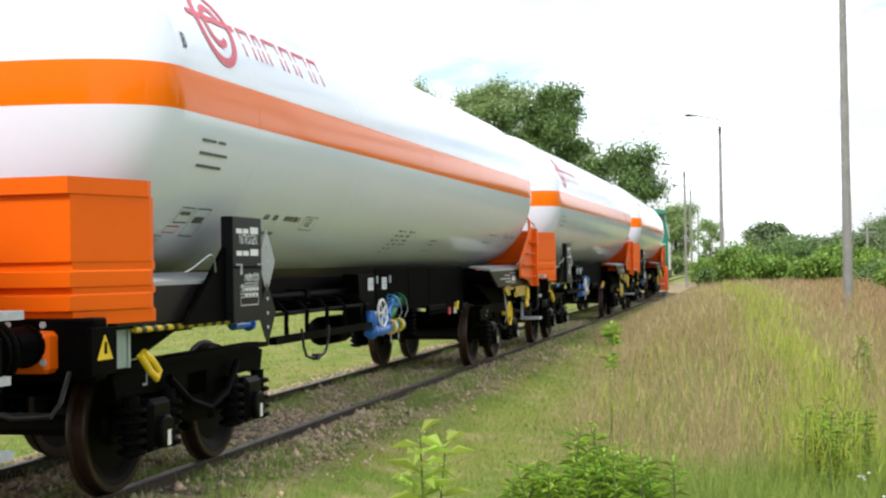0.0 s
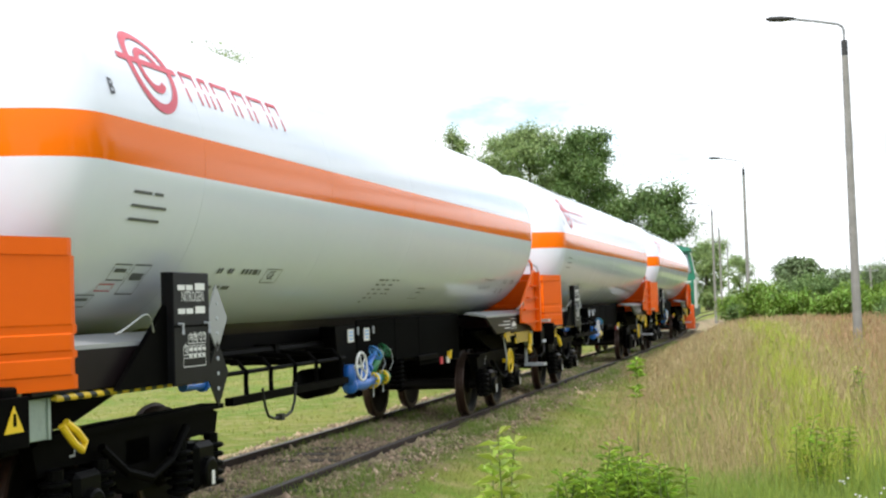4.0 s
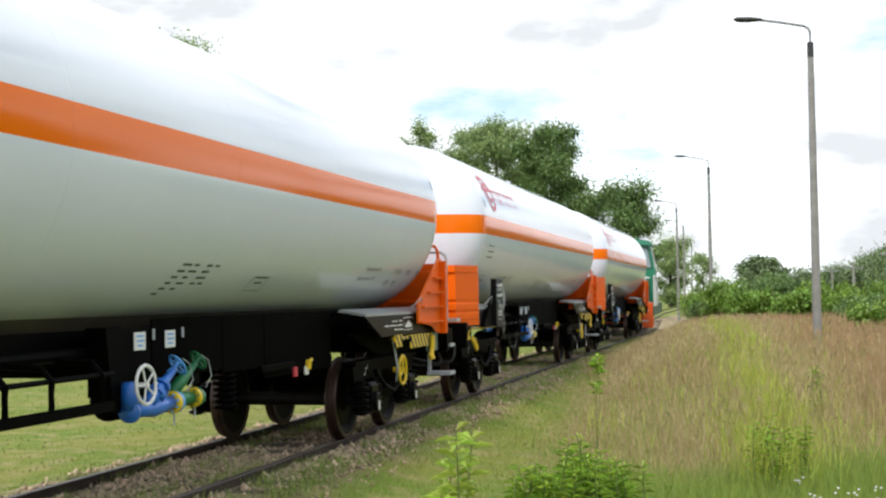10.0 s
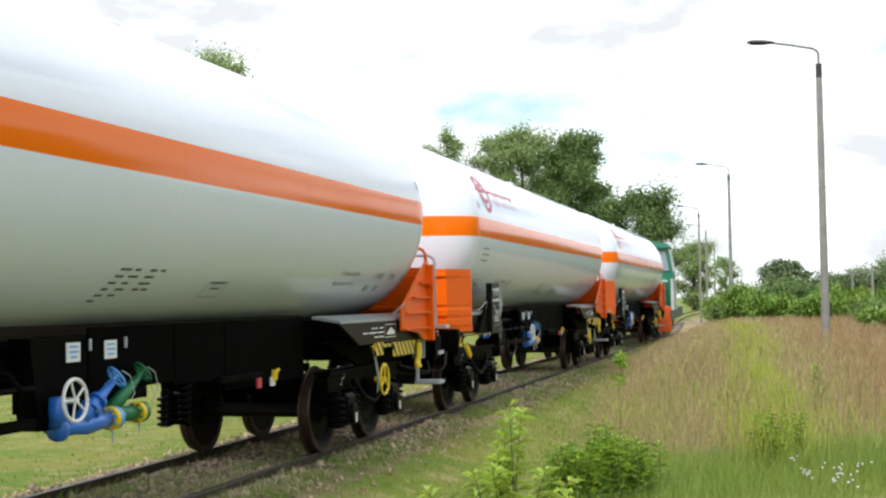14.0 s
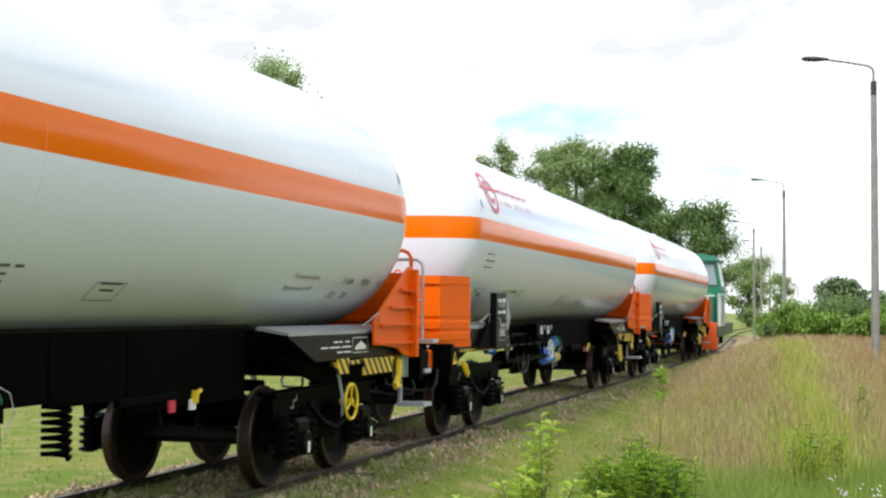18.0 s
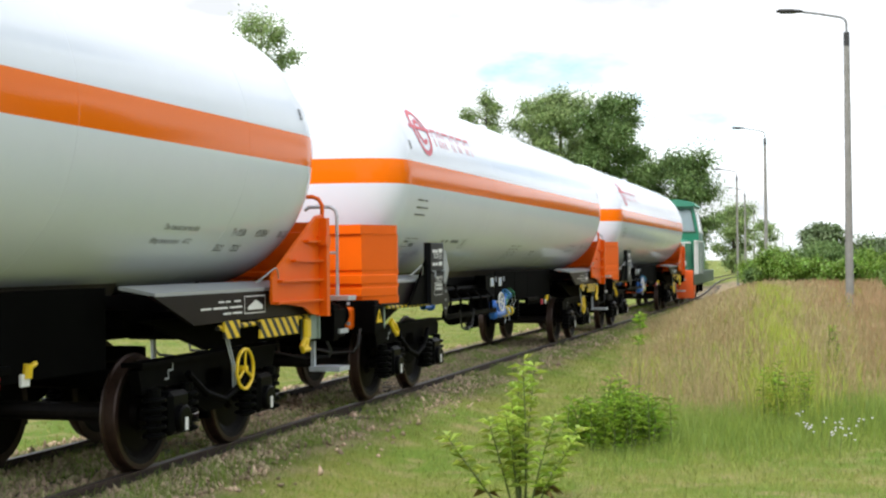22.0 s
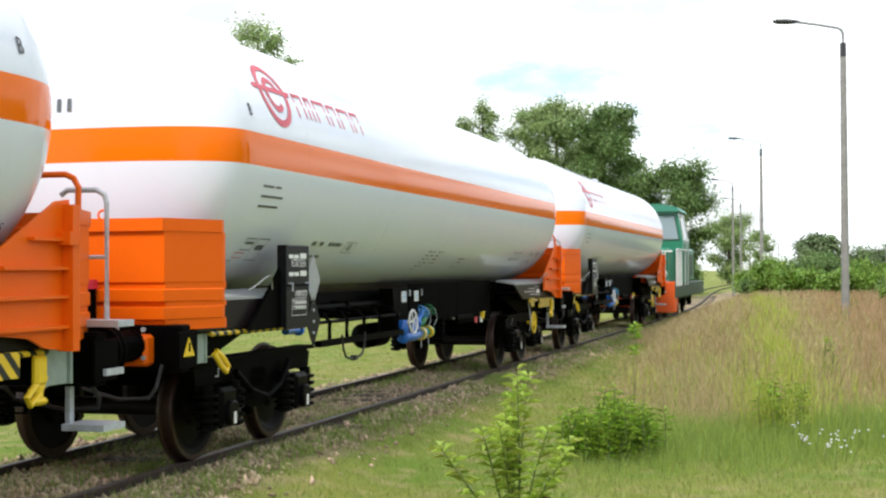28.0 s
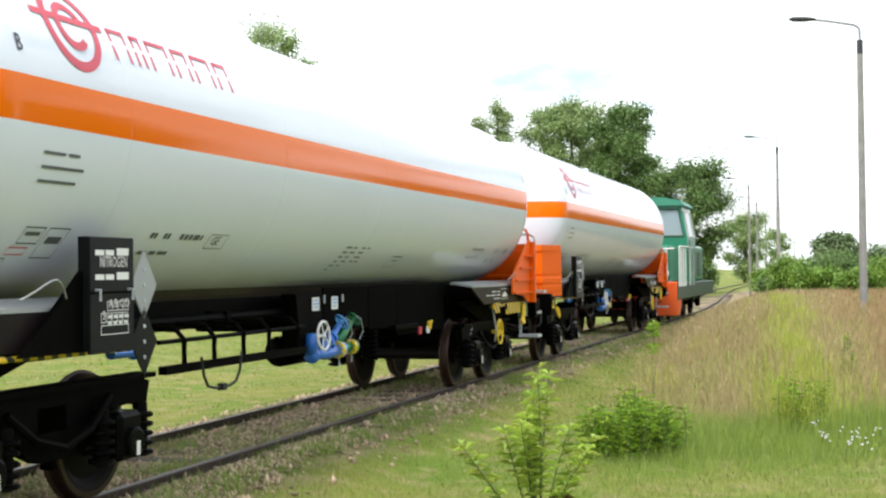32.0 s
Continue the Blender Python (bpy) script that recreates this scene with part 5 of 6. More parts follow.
def build_track():
    prof = [(-.075, -.15), (.075, -.15), (.075, -.14), (.02, -.115), (.012, -.045), (.036, -.035), (.036, -.008), (.028, 0), (-.028, 0), (-.036, -.008), (-.036, -.035), (-.012, -.045), (-.02, -.115), (-.075, -.14)]
    for side, nm in ((1, "rail_near"), (-1, "rail_far")):
        bm = bms()
        xc = side * .7525
        ends = []
        for y in (-40, *range(48, 130, 3), 260):
            xt = float(track_x(y))
            ends.append([bm.verts.new((xt + xc + a, y, b)) for a, b in prof])
        n = len(prof)
        for A, B in zip(ends, ends[1:]):
            for k in range(n):
                f = bm.faces.new((A[k], A[(k + 1) % n], B[(k + 1) % n], B[k]))
                f.material_index = 1 if prof[k][1] > -.01 and prof[(k + 1) % n][1] > -.01 else 0
        bmesh.ops.recalc_face_normals(bm, faces=bm.faces)
        ob = part(nm, bm, [rail_side, rail_top])
        tagged(ob, "rust-brown steel rail with a worn head", "rail", kind="structure")
    bed = thing("track_bed", "weathered sleepers sunk in gravel between the rails", "track bed")
    bed["kind"] = "structure"
    bm = bms()
    box(bm, -1.25, 1.25, -.12, .12, -.30, -.155, .012)
    first = part("sleeper", bm, timber, bed)
    first.matrix_basis = pose(0, 2.4, .05)
    rng = random.Random(4)
    for k in range(1, 150):
        share("sleeper", first.data, bed, pose(float(track_x(2.4 + k * .63)) + rng.uniform(-.03, .03), 2.4 + k * .63, rng.uniform(.035, .065), 0, 0, rng.uniform(-1, 1)))


def ballast():
    """Loose stones in and beside the track."""
    rng = np.random.default_rng(5)
    base = np.array([(1, 0, 0), (-1, 0, 0), (0, 1, 0), (0, -1, 0), (0, 0, 1), (0, 0, -1)], float)
    tri = np.array([(0, 2, 4), (2, 1, 4), (1, 3, 4), (3, 0, 4), (2, 0, 5), (1, 2, 5), (3, 1, 5), (0, 3, 5)])
    n = 52000
    y = 6 + 42 * rng.random(n) ** 1.6
    x = np.where(rng.random(n) < .5, rng.uniform(-.72, .72, n), np.where(rng.random(n) < .72, .80 + np.abs(rng.normal(0, .36, n)), -.8 - np.abs(rng.normal(0, .34, n))))
    keep = np.sin(x * 3.1 + y * .9) + np.sin(y * 1.9) * .8 + rng.normal(0, .9, n) > -.6
    x, y = x[keep], y[keep]; n = len(x)
    sz = rng.uniform(.012, .034, n) * (1 + (rng.random(n) < .06) * .9)
    z = ground_z(x, y) + sz * .3
    dirs = base[None] * (sz[:, None] * rng.uniform(.6, 1.3, (n, 3)))[:, None, :]
    dirs = dirs + rng.normal(0, .2, (n, 6, 3)) * sz[:, None, None]
    V = (np.stack([x, y, z], -1)[:, None, :] + dirs).reshape(-1, 3)
    C = ((np.arange(n) * 6)[:, None, None] + tri[None]).reshape(-1)
    me = raw_mesh("ballast", V, np.full(n * 8, 3), C, [stone])
    tagged(new("ballast", me), "grey-brown ballast stones scattered along the rails", "ballast", kind="stuff")


# ---------- plants ----------
def stuff(name, V, F, C, mat, label, category):
    me = raw_mesh(name, V, F, C, [mat])
    return tagged(new(name, me), label, category, kind="stuff")


def scatter(n, x0, x1, y0, y1, rng, near=1.0):
    y = y0 + (y1 - y0) * rng.random(n) ** near
    return rng.uniform(x0, x1, n), y


def feet(x, y, sink=.01):
    return np.stack([x, y, ground_z(x, y) - sink], -1)


def meadow_edge(y):
    """The line where the mown strip ends and the tall grass begins."""
    y = np.asarray(y)
    return np.maximum(1.35, 3.75 - .105 * (y - 16)) + .14 * np.sin(y * .8) + track_x(y)


def meadow_foot(x):
    """The near side of the meadow, where the tall grass begins behind the mown ground."""
    x = np.asarray(x)
    return 16.6 + .35 * (x - 4.2) + .35 * np.sin(x * 2.1)


def grasses():
    rng = np.random.default_rng(11)
    # short mown blades on the strip beside the track, and between and behind the rails
    x, y = scatter(130000, 1.15, 8.5, 7, 42, rng, 1.7)
    ok = rng.random(len(x)) < .12 + .88 * smooth(1.25, 1.75, x - track_x(y) + .22 * np.sin(y * 1.7) + .15 * np.sin(y * 4.1))
    x, y = x[ok], y[ok]
    V, F, C = blades(len(x), feet(x, y), rng.uniform(.025, .085, len(x)), np.full(len(x), .005) + (y - 8) * .00035, 1.1, rng)
    stuff("mown_grass", V, F, C, lawn_blade, "short mown pale green grass", "grass")
    xs, ys = rng.uniform(1.2, 12, 40000), rng.uniform(-6, 9, 40000)
    V, F, C = blades(len(xs), feet(xs, ys), rng.uniform(.025, .085, len(xs)), np.full(len(xs), .006), 1.1, rng)
    stuff("mown_grass", V, F, C, lawn_blade, "short mown pale green grass", "grass")
    x, y = scatter(26000, -14, -1.6, 12, 60, rng, 1.7)
    V, F, C = blades(len(x), feet(x, y), rng.uniform(.03, .07, len(x)), np.full(len(x), .012) + (y - 12) * .0005, 1.3, rng)
    stuff("lawn", V, F, C, lawn_blade, "short green grass behind the track", "grass")
    # tufts between the rails and by the near rail
    cx, cy = rng.uniform(-1.1, 1.45, 640), 6 + 52 * rng.random(640) ** 1.3
    cx = np.where(rng.random(640) < .3, rng.uniform(.95, 1.5, 640), cx)
    k = rng.integers(0, 640, 42000)
    x, y = cx[k] + rng.normal(0, .09, 42000), cy[k] + rng.normal(0, .22, 42000)
    P = np.stack([x, y, np.full(len(x), -.115)], -1)
    V, F, C = blades(len(x), P, rng.uniform(.04, .15, len(x)), np.full(len(x), .006), .8, rng)
    stuff("track_weeds", V, F, C, grass_green, "green grass tufts growing between the rails", "grass")
    # tall dry meadow
    for nm, mat, n, h0, h1, lab, seed, lim in (("tall_dry_grass", straw, 120000, .35, .85, "tall dry straw-coloured meadow grass", 3, .1),
                                               ("reddish_tall_grass", straw_red, 110000, .4, .9, "tall reddish-brown meadow grass in seed", 7, -.3),
                                               ("green_tall_grass", grass_green, 75000, .25, .6, "tall green meadow grass", 9, -.5)):
        r = np.random.default_rng(seed)
        x, y = scatter(n, 1.4, 13.5, 13, 62, r, 1.6)
        patch = np.sin(x * 1.15 + seed) * np.cos(y * .42 + seed * 1.7) + .5 * np.sin(x * .5 - y * .9 + seed)
        inside = (x > meadow_edge(y) + r.normal(0, .18, n)) & (y > meadow_foot(x) + r.normal(0, .3, n))
        if nm == "green_tall_grass":
            ok = inside & ((patch > .6 + r.normal(0, .35, n)) | (y < meadow_foot(x) + 1.2 + r.normal(0, .4, n)))
        else:
            ok = inside & (patch > lim - .55 * (nm == "tall_dry_grass") + r.normal(0, .3, n)) & (y > meadow_foot(x) + .8 + r.normal(0, .5, n))
            red = x > 7.0 + r.normal(0, .35, n) - (y - 18) * .03
            ok &= (red | (r.random(n) < .12)) if nm == "reddish_tall_grass" else (~red | (r.random(n) < .3))
        x, y = x[ok], y[ok]
        h = r.uniform(h0, h1, len(x)) * (.35 + .65 * smooth(0, 1.7, x - meadow_edge(y))) * (.45 + .55 * smooth(0, 3.5, y - meadow_foot(x)))
        w = .0028 + (y - 9) * .00022
        V, F, C = blades(len(x), feet(x, y), h, w, .75, r)
        parts = [(V, F, C)]
        if nm != "green_tall_grass":
            # seed heads: short wider pieces at the tips
            top = feet(x, y); top[:, 2] += h * .82
            parts.append(blades(len(x), top + np.stack([r.normal(0, .05, len(x)), r.normal(0, .05, len(x)), 0 * x], -1), h * .15, w * 1.9, .6, r))
        stuff(nm, *stack(parts), mat, lab, "grass")
    # a yellow-green stand of goldenrod in the middle of the meadow
    r = np.random.default_rng(17)
    n = 6000
    x, y = r.normal(6.1, .27, n), 17.0 + 27 * r.random(n) ** 1.15
    x = np.where(r.random(n) < .82, x - (y - 16) * .05, r.uniform(3.6, 7.5, n))
    ok = (np.sin(x * 5 + y) + np.sin(y * 2.3) + r.normal(0, .7, n) > .1) & (x > meadow_edge(y) + .3)
    x, y = x[ok], y[ok]
    h = r.uniform(.5, .98, len(x))
    V, F, C = blades(len(x), feet(x, y), h, .005 + 0 * x, .3, r)
    top = feet(x, y); top[:, 2] += h * .75
    more = stack([blades(len(x), top - [0, 0, q * .1], h * .22, .007 + 0 * x, .9, r) for q in (0, .7, 1.5)])
    stuff("goldenrod_stand", *stack([(V, F, C), more]), goldenrod, "yellow-green goldenrod among the dry grass", "weeds")
    # low green sward at the foot of the meadow
    r = np.random.default_rng(21)
    x, y = scatter(90000, 3.7, 9.5, 10, 19.5, r, .9)
    ok = (y < meadow_foot(x) + 1.2) & (r.random(len(x)) < .06 + .94 * smooth(-3.2, -.8, y - meadow_foot(x) + .5 * np.sin(x * 3.3)))
    x, y = x[ok], y[ok]
    V, F, C = blades(len(x), feet(x, y), r.uniform(.05, .12, len(x)) + .32 * r.random(len(x)) * smooth(-3.0, .2, y - meadow_foot(x)), np.full(len(x), .0055), .7, r)
    stuff("meadow_edge_grass", V, F, C, grass_green, "lush green grass at the meadow's edge", "grass")


def leaf_arrays(P, D, length, width, rng, droop=.25):
    """Pointed leaves: two folded halves each, from foot P along D."""
    n = len(P)
    D = D / np.linalg.norm(D, axis=1)[:, None]
    up = np.array([0, 0, 1.0])
    S = np.cross(D, up[None]); S /= np.linalg.norm(S, axis=1)[:, None] + 1e-6
    U = np.cross(S, D)
    L_, W_ = (length * rng.uniform(.7, 1.25, n))[:, None], (width * rng.uniform(.7, 1.25, n))[:, None]
    mid = P + D * L_ * .45 + U * L_ * .04
    tip = P + D * L_ - up * L_ * droop
    V = np.stack([P, mid + S * W_ * .5 + U * W_ * .15, tip, mid - S * W_ * .5 + U * W_ * .15], 1).reshape(-1, 3)
    b = (np.arange(n) * 4)[:, None]
    C = np.concatenate([b + [0, 1, 2], b + [0, 2, 3]], 1).ravel()
    return V, np.full(n * 2, 3), C


def leafy_plant(name, x, y, height, spread, stems, leaves, leaf, mat, label, category, seed, low=.15, narrow=False, old=0, foot_r=.25, thick=1.0):
    """Stems with leaves in whorls; root at the ground."""
    rng = np.random.default_rng(seed)
    z0 = float(ground_z(x, y))
    root = thing(name, label, category, m=pose(x, y, z0))
    P, D = [], []
    for s in range(stems):
        a, r = rng.uniform(0, 2 * np.pi), spread * rng.uniform(.15, 1)
        h = height * rng.uniform(.5, 1.0) if s else height
        foot = Vector((r * foot_r * math.cos(a), r * foot_r * math.sin(a), -.03))
        top = Vector((r * math.cos(a) * (.3 if narrow else .8), r * math.sin(a) * (.3 if narrow else .8), h)) if s else Vector((.02, .02, h))
        bend = (foot + top) / 2 + Vector((rng.normal(0, .03), rng.normal(0, .03), h * .08))
        bm = bms()
        line = [foot, foot.lerp(bend, .5) , bend, bend.lerp(top, .55), top]
        tube(bm, line, [q * thick for q in (.010, .009, .007, .005, .003)], 5)
        part("stem", bm, stem_green, root)
        m = leaves // stems
        for k in range(m):
            q = low + (1 - low) * (k + rng.random()) / m
            i = min(3, int(q * 4)); f = q * 4 - i
            p = line[i].lerp(line[i + 1], min(1, f))
            aa = k * 2.4 + rng.uniform(-.5, .5)
            P.append(p)
            D.append((math.cos(aa), math.sin(aa), rng.uniform(.1, .75)))
    V, F, C = leaf_arrays(np.array([tuple(p) for p in P]), np.array(D), leaf[0], leaf[1], rng)
    me = raw_mesh("leaves", V, F, C, [mat])
    ob = new("leaves", me); ob.parent = root
    if old:
        Q = np.array([tuple(p) for p in P]); ok = np.argsort(Q[:, 2])[:old]
        V, F, C = leaf_arrays(Q[ok], np.array(D)[ok] * [1, 1, .2], leaf[0] * .9, leaf[1], rng, .5)
        ob = new("old_leaves", raw_mesh("old_leaves", V, F, C, [leaf_old])); ob.parent = root
        ob["label"] = "reddish older leaves near the foot"
    return root


def tree(name, x, y, height, radius, trunk_r, leaf_mat, label, seed, crown0=.25, leaves=9000, size=.28, lean=0.0, z0=None, top=1.0):
    """Tapered trunk, limbs that fork, and leaf clumps along them with gaps between."""
    rng = np.random.default_rng(seed)
    base = float(ground_z(x, y)) if z0 is None else z0
    root = thing(name, label, "tree" if height > 3 else "bush", m=pose(x, y, base))
    bm = bms()
    H = height
    tr = [(0, 0, -.2), (lean * .1, 0, H * .2), (lean * .3, .1, H * .45), (lean * .7, 0, H * .7), (lean, 0, H * .93)]
    tube(bm, tr, [trunk_r * 1.25, trunk_r, trunk_r * .75, trunk_r * .45, trunk_r * .12], 9)
    part("trunk", bm, bark, root)
    ends = []
    nl = 15
    for k in range(nl):
        q = crown0 + (.93 - crown0) * (k + .5) / nl
        p0 = Vector((lean * q, 0, H * q))
        a = k * 2.39996 + rng.uniform(-.4, .4)
        reach = radius * math.sin(math.pi * min(.98, max(.10, (q - crown0 * .75) / (1.04 - crown0 * .75)))) ** top * rng.uniform(.75, 1.12)
        rise = reach * rng.uniform(.25, .7)
        p2 = p0 + Vector((reach * math.cos(a), reach * math.sin(a), rise))
        p1 = p0.lerp(p2, .5) + Vector((0, 0, reach * .08))
        bm = bms()
        tube(bm, [p0, p1, p2], [trunk_r * .3, trunk_r * .18, trunk_r * .05], 5)
        part("limb", bm, bark, root)
        for f in (.45, .62, .8, .95, 1.05):
            ends.append((p0.lerp(p2, f) + Vector((rng.normal(0, .12), rng.normal(0, .12), rng.normal(0, .1))) * reach, reach))
    ends += [(Vector((lean, 0, H * .95)), radius * .5), (Vector((lean, 0, H * .86)), radius * .7)]
    m = leaves // len(ends)
    P, D = [], []
    for p, reach in ends:
        s = radius * rng.uniform(.10, .22)
        mm = int(m * rng.uniform(.5, 1.5))
        off = rng.normal(0, 1, (mm, 3)) * [s, s, s * .75]
        P.append(np.array(tuple(p))[None] + off)
        D.append(off * .6 + rng.normal(0, s * .7, (mm, 3)) - [0, 0, s * .25])
    P, D = np.concatenate(P), np.concatenate(D)
    ok = P[:, 2] > .05
    V, F, C = leaf_arrays(P[ok], D[ok], size, size * .62, rng, .15)
    ob = new("crown", raw_mesh("crown", V, F, C, [leaf_mat])); ob.parent = root
    return root


def flowers():
    """A loose stand of small white flowers in the grass."""
    rng = np.random.default_rng(31)
    for k in range(12):
        x, y = 6.6 + rng.normal(0, .40), 15.9 + rng.normal(0, .6)
        z = float(ground_z(x, y))
        h = .12 + rng.uniform(0, .22)
        root = thing("white_flower", "small white meadow flowers on thin stems", "flower", "white flowers in the meadow", pose(x, y, z))
        bm = bms()
        tube(bm, [(0, 0, -.02), (.02, 0, h * .6), (.03, .01, h)], .004, 5)
        part("stem", bm, stem_green, root)
        for j in range(int(rng.integers(2, 6))):
            c = Vector((.03 + rng.normal(0, .05), rng.normal(0, .05), h + rng.normal(0, .03)))
            bm = bms()
            mid = bm.verts.new(c + Vector((0, 0, -.006)))
            ring = []
            for i in range(16):
                t = 2 * math.pi * i / 16
                r = .014 if i % 2 else .008
                ring.append(bm.verts.new(c + Vector((r * math.cos(t), r * math.sin(t) * .8, .006 + r * math.sin(t) * .5))))
            for i in range(16):
                bm.faces.new((mid, ring[i], ring[(i + 1) % 16]))
            part("blossom", bm, petal, root)


# ---------- lamps ----------
def street_lamp(x, y, height, reach=-1.55):
    z = float(ground_z(x, y))
    root = thing("street_lamp", "tall grey concrete lamp post with a curved arm", "street lamp", "lamps along the track", pose(x, y, z))
    H = height - z
    P = H - .62
    bm = bms()
    tube(bm, [(0, 0, -.1), (0, 0, P * .5), (0, 0, P - .2)], [.098, .082, .064], 14)
    part("pole", bm, concrete, root)
    bm = bms()
    tube(bm, [(0, 0, P - .32), (0, 0, P)], .068, 12)
    part("collar", bm, lamp_dark, root)
    bm = bms()
    tube(bm, [(0, 0, P - .05), (0, 0, P + .22), (reach * .02, 0, P + .30), (reach * .08, 0, P + .36), (reach * .4, 0, P + .47), (reach * .75, 0, P + .57)], .03, 8)
    part("arm", bm, lamp_grey, root)
    bm = bms()
    lathe(bm, [(0, .02), (.06, .06), (.3, .10), (.52, .095), (.62, .04)], "x", 12)
    for v in bm.verts:
        v.co = Vector((reach * .62 - v.co.x, v.co.y * 1.2, P + .55 + v.co.z * .6 + v.co.x * .06))
    bmesh.ops.recalc_face_normals(bm, faces=bm.faces)
    hd = part("lamp_head", bm, lamp_dark, root, "dark lamp head")
    bm = bms()
    lathe(bm, [(.12, .03), (.2, .07), (.45, .07), (.54, .03)], "x", 10)
    for v in bm.verts:
        v.co = Vector((reach * .62 - v.co.x, v.co.y, P + .535 + v.co.z * .55 + v.co.x * .06))
    bmesh.ops.recalc_face_normals(bm, faces=bm.faces)
    part("lamp_cover", bm, lamp_glass, hd)
    return root


build_ground()
build_track()
ballast()

for x, y, h in ((7.0, 32.5, 7.65), (3.56, 67.0, 8.3), (.2, 97.0, 8.3), (-.7, 121, 8.2), (-1.8, 156, 7.9), (-2.6, 215, 7.9), (-3.4, 300, 7.9)):
    street_lamp(x, y, h)

tree("birch_tree", -17.0, 92, 15.0, 1.7, .2, leaf_a, "slender light green birch beside the track", 1, leaves=9000, size=.22)
tree("birch_tree", -14.3, 95, 14.2, 2.2, .2, leaf_a, "light green birch beside the track", 12, leaves=12000, size=.22)
tree("birch_tree", -11.6, 92, 14.6, 2.4, .24, leaf_a, "tall light green birch beside the track", 2, leaves=20000, size=.22)
tree("oak_tree", -7.9, 90, 13.6, 2.6, .28, leaf_b, "dark green drooping tree beside the track", 3, leaves=26000, size=.22)
tree("oak_tree", -9.8, 98, 12.4, 3.2, .28, leaf_b, "dark green tree beside the track", 13, leaves=16000, size=.24)
tree("lime_tree", -4.3, 101, 10.0, 3.0, .3, leaf_b, "broad green tree beside the track", 4, leaves=26000, size=.26, crown0=.04)
tree("birch_tree", -24.6, 70, 16.9, 2.6, .2, leaf_a, "tall birch rising behind the wagons", 5, leaves=15000, size=.2, top=.6)
tree("willow_tree", -7.2, 200, 9.8, 3.2, .3, leaf_a, "grey-green tree beside the far track", 6, leaves=9000, size=.4, crown0=.05)
tree("hazel_bush", -6.6, 128, 3.2, 1.9, .12, leaf_c, "low green bush by the far track", 7, leaves=5000, size=.25, crown0=.02)
tree("young_poplar", -.3, 150, 6.0, 1.5, .12, leaf_a, "slender grey-green tree behind the lamps", 8, leaves=4000, size=.28, crown0=.05)
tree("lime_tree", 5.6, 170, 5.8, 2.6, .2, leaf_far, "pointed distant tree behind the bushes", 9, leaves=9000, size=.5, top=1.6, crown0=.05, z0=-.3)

for k, (x, y, h, r) in enumerate(((3.7, 60, 1.1, .7), (4.5, 58, 1.75, .95), (5.5, 55, 1.35, .9), (6.3, 57, 1.95, 1.1), (7.3, 53, 1.2, .9), (8.3, 56, 1.55, 1.1), (9.3, 51, 1.0, .9), (10.3, 53, 1.5, 1.2), (11.6, 49, 1.9, 1.4), (13.2, 47, 1.5, 1.4),
                                  (8.9, 39, .8, .7), (9.8, 37.5, 1.25, .9), (10.9, 36, 1.75, 1.2), (12.2, 36.5, 1.4, 1.2), (2.6, 76, 1.3, 1.0))):
    tree("green_bush", x, y, h, r, .05, leaf_c if k % 3 else leaf_b, "bright green bush at the end of the meadow" if k % 3 else "darker green bush at the end of the meadow", 40 + k, crown0=.02, leaves=6500, size=.13, top=.8)
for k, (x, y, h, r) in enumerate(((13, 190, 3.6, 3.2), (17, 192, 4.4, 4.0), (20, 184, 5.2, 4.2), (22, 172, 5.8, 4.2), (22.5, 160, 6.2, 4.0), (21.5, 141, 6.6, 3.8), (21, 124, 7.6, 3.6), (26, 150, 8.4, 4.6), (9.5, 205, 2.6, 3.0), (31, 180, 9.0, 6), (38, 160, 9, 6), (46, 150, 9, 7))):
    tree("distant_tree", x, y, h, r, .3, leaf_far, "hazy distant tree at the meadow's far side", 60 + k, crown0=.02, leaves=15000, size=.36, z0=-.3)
for k, (x, y, h, r) in enumerate(((-36, 90, 8, 4), (-44, 84, 9, 4.5), (-54, 94, 9, 5))):
    tree("wood_tree", x, y, h, r, .3, leaf_b, "green tree at the edge of the lawn", 80 + k, crown0=.05, leaves=4000, size=.5)

# unseen tree row, added to darken the horizon mirrored in the tank sides
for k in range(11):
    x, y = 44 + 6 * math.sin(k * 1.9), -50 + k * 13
    tree("wood_tree", x, y, 8.5 + 2 * math.sin(k * 2.3), 6, .3, leaf_far, "unseen tree of a row added for the tank's reflections", 200 + k, crown0=.04, leaves=2200, size=1.0)

for x, y, h in ((11.2, 110, 3.4), (11.5, 90, 3.3), (12.0, 70, 3.6)):
    root = thing("utility_pole", "thin grey utility pole beyond the meadow", "utility pole", "utility poles beyond the meadow", pose(x, y, float(ground_z(x, y))))
    bm = bms()
    tube(bm, [(0, 0, -.1), (0, 0, h)], [.10, .07], 8)
    part("pole", bm, concrete, root)
    bm = bms()
    tube(bm, [(-.6, 0, h - .35), (.6, 0, h - .35)], .04, 6)
    part("crossarm", bm, lamp_grey, root)

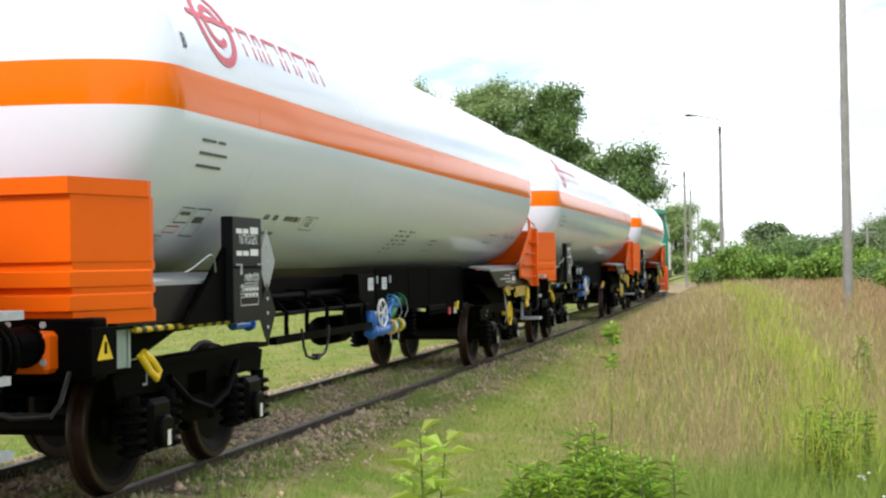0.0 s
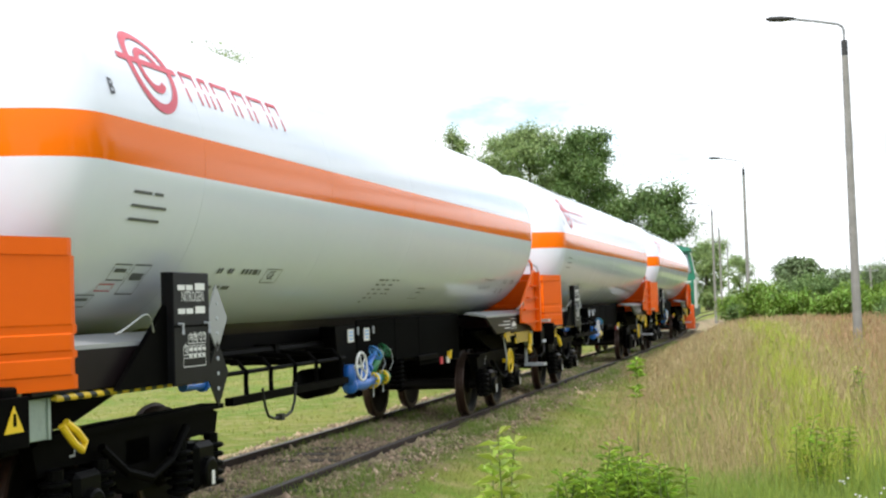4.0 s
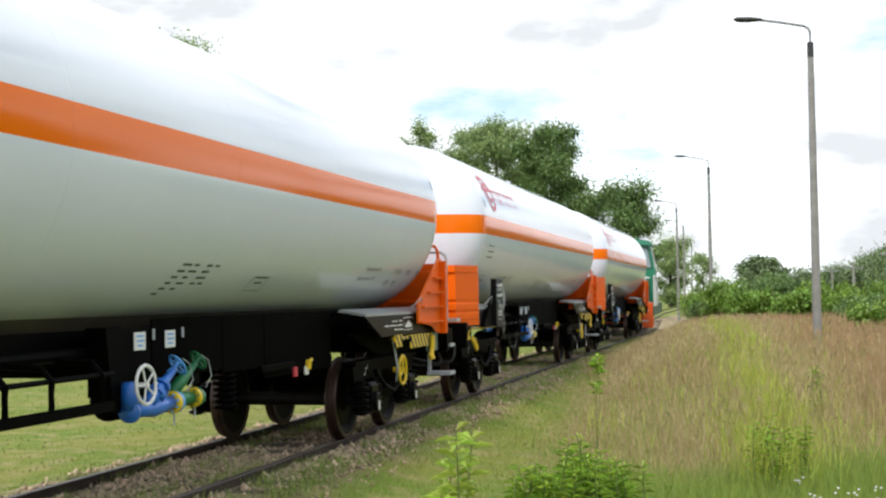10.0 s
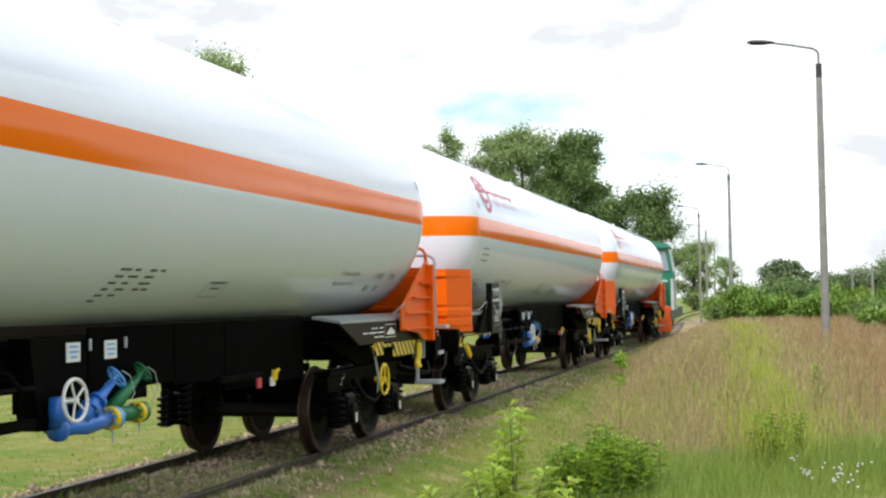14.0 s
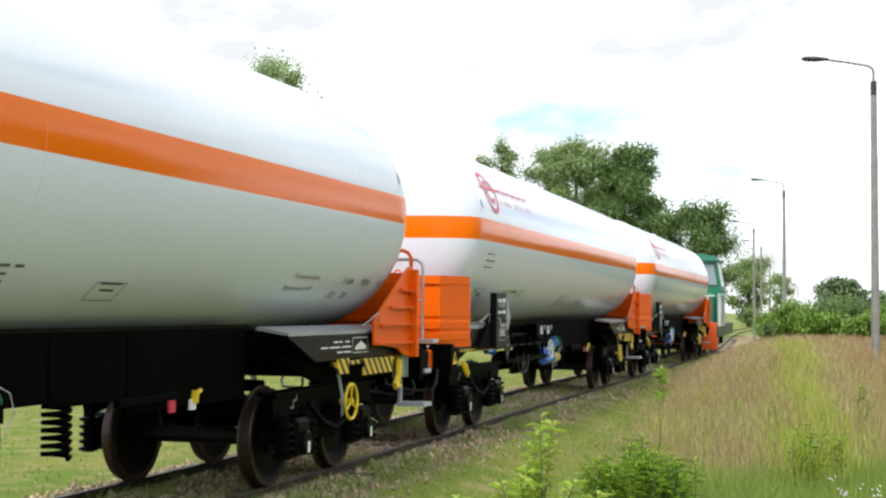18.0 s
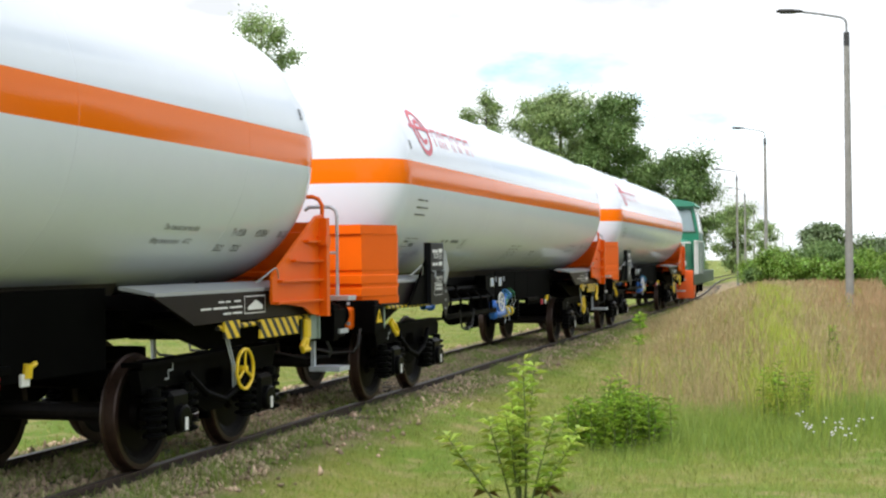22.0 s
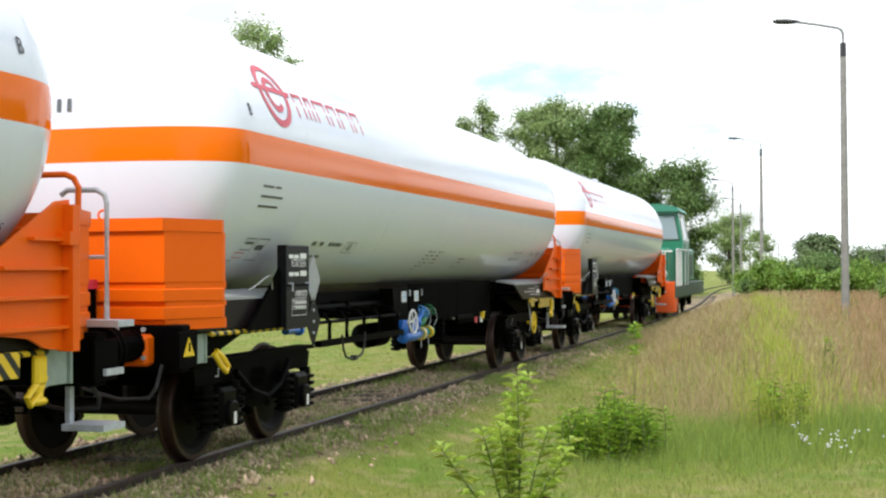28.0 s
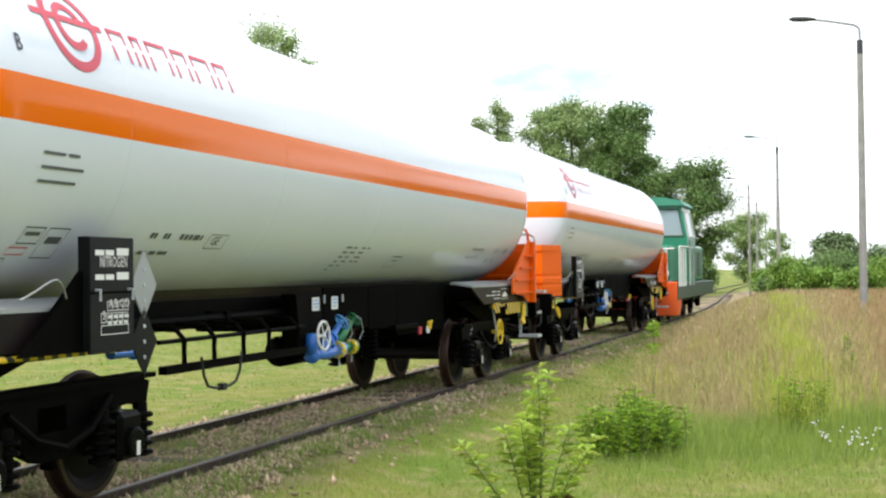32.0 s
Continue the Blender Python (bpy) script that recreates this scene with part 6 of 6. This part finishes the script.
grasses()
leafy_plant("ash_sapling", 4.09, 11.2, 1.32, .84, 12, 400, (.15, .06), leaf_young, "young sapling with light green pointed leaves", "sapling", 51, low=.3, old=9, foot_r=.12)
for k, (x, y, h) in enumerate(((3.9, 15.1, .62), (4.2, 15.5, .84), (4.44, 15.25, .72), (4.62, 15.6, .55), (4.28, 15.1, .66))):
    leafy_plant("goldenrod_clump", x, y, h, .25, 20, 560, (.12, .019), weed_green, "dense bright green weed clump in the grass", "weed", 52 + k, low=.12, foot_r=.85)
leafy_plant("goldenrod_clump", 5.94, 17.3, .85, .26, 12, 300, (.11, .016), weed_green, "narrow green weed in the tall grass", "weed", 58, foot_r=.8)
leafy_plant("goldenrod_clump", 6.15, 17.9, .65, .26, 9, 200, (.11, .016), weed_green, "narrow green weed in the tall grass", "weed", 61, foot_r=.8)
rng_w = random.Random(8)
for k in range(7):
    x, y = rng_w.uniform(5.0, 6.6), rng_w.uniform(20.5, 32)
    leafy_plant("goldenrod", x, y, rng_w.uniform(.6, .9), .3, 7, 150, (.09, .016), goldenrod if k % 2 else weed_green, "yellow-green goldenrod among the dry grass", "weed", 100 + k, narrow=True)
leafy_plant("goldenrod", 3.95, 19.2, 1.36, .22, 3, 60, (.13, .035), weed_green, "tall yellow-green weed at the meadow's edge", "weed", 59, low=.84, narrow=True, thick=.4)
flowers()

# ---------- the train ----------
first_wagon = wagon(pose(0, FRONT - WAGON_L, 0))
wagons = [first_wagon] + [copy_thing(first_wagon, pose(0, FRONT + (k - 1) * WAGON_L, 0)) for k in (1, 2, 3)]
loco = locomotive(pose(0, FRONT + 3 * WAGON_L, 0))


def on_track(y, b1, b2):
    """The pose of a vehicle whose back beam stands at y and whose bogies stand b1 and b2 ahead of it."""
    x1, x2 = float(track_x(y + b1)), float(track_x(y + b2))
    turn = math.asin(-(x2 - x1) / (b2 - b1))
    return pose(x1 + math.sin(turn) * b1, y, 0, 0, 0, math.degrees(turn))


def motions():
    """The train rolls towards the camera and its wheels turn."""
    for n, th in enumerate(wagons + [loco]):
        y0 = FRONT + (n - 1) * WAGON_L
        b1, b2 = (BOGIE_1, BOGIE_2) if th is not loco else (3.1, 9.8)
        walk(th, [(t, on_track(y0 + s, b1, b2)) for t, s in TRAIN])
        for o in th.children:
            if o.name.startswith("wheelset"):
                p, R = o.matrix_basis.translation.copy(), 0.495 if th is not loco else 0.5
                rows = []
                for (ta, sa), (tb, sb) in zip(TRAIN, TRAIN[1:]):
                    m = max(1, math.ceil(abs(sb - sa) / R / 1.3))
                    rows += [(ta + (tb - ta) * k / m, sa + (sb - sa) * k / m) for k in range(m)]
                rows.append(TRAIN[-1])
                walk(o, [(t, pose(p.x, p.y, p.z, math.degrees(-s / R))) for t, s in rows])


motions()
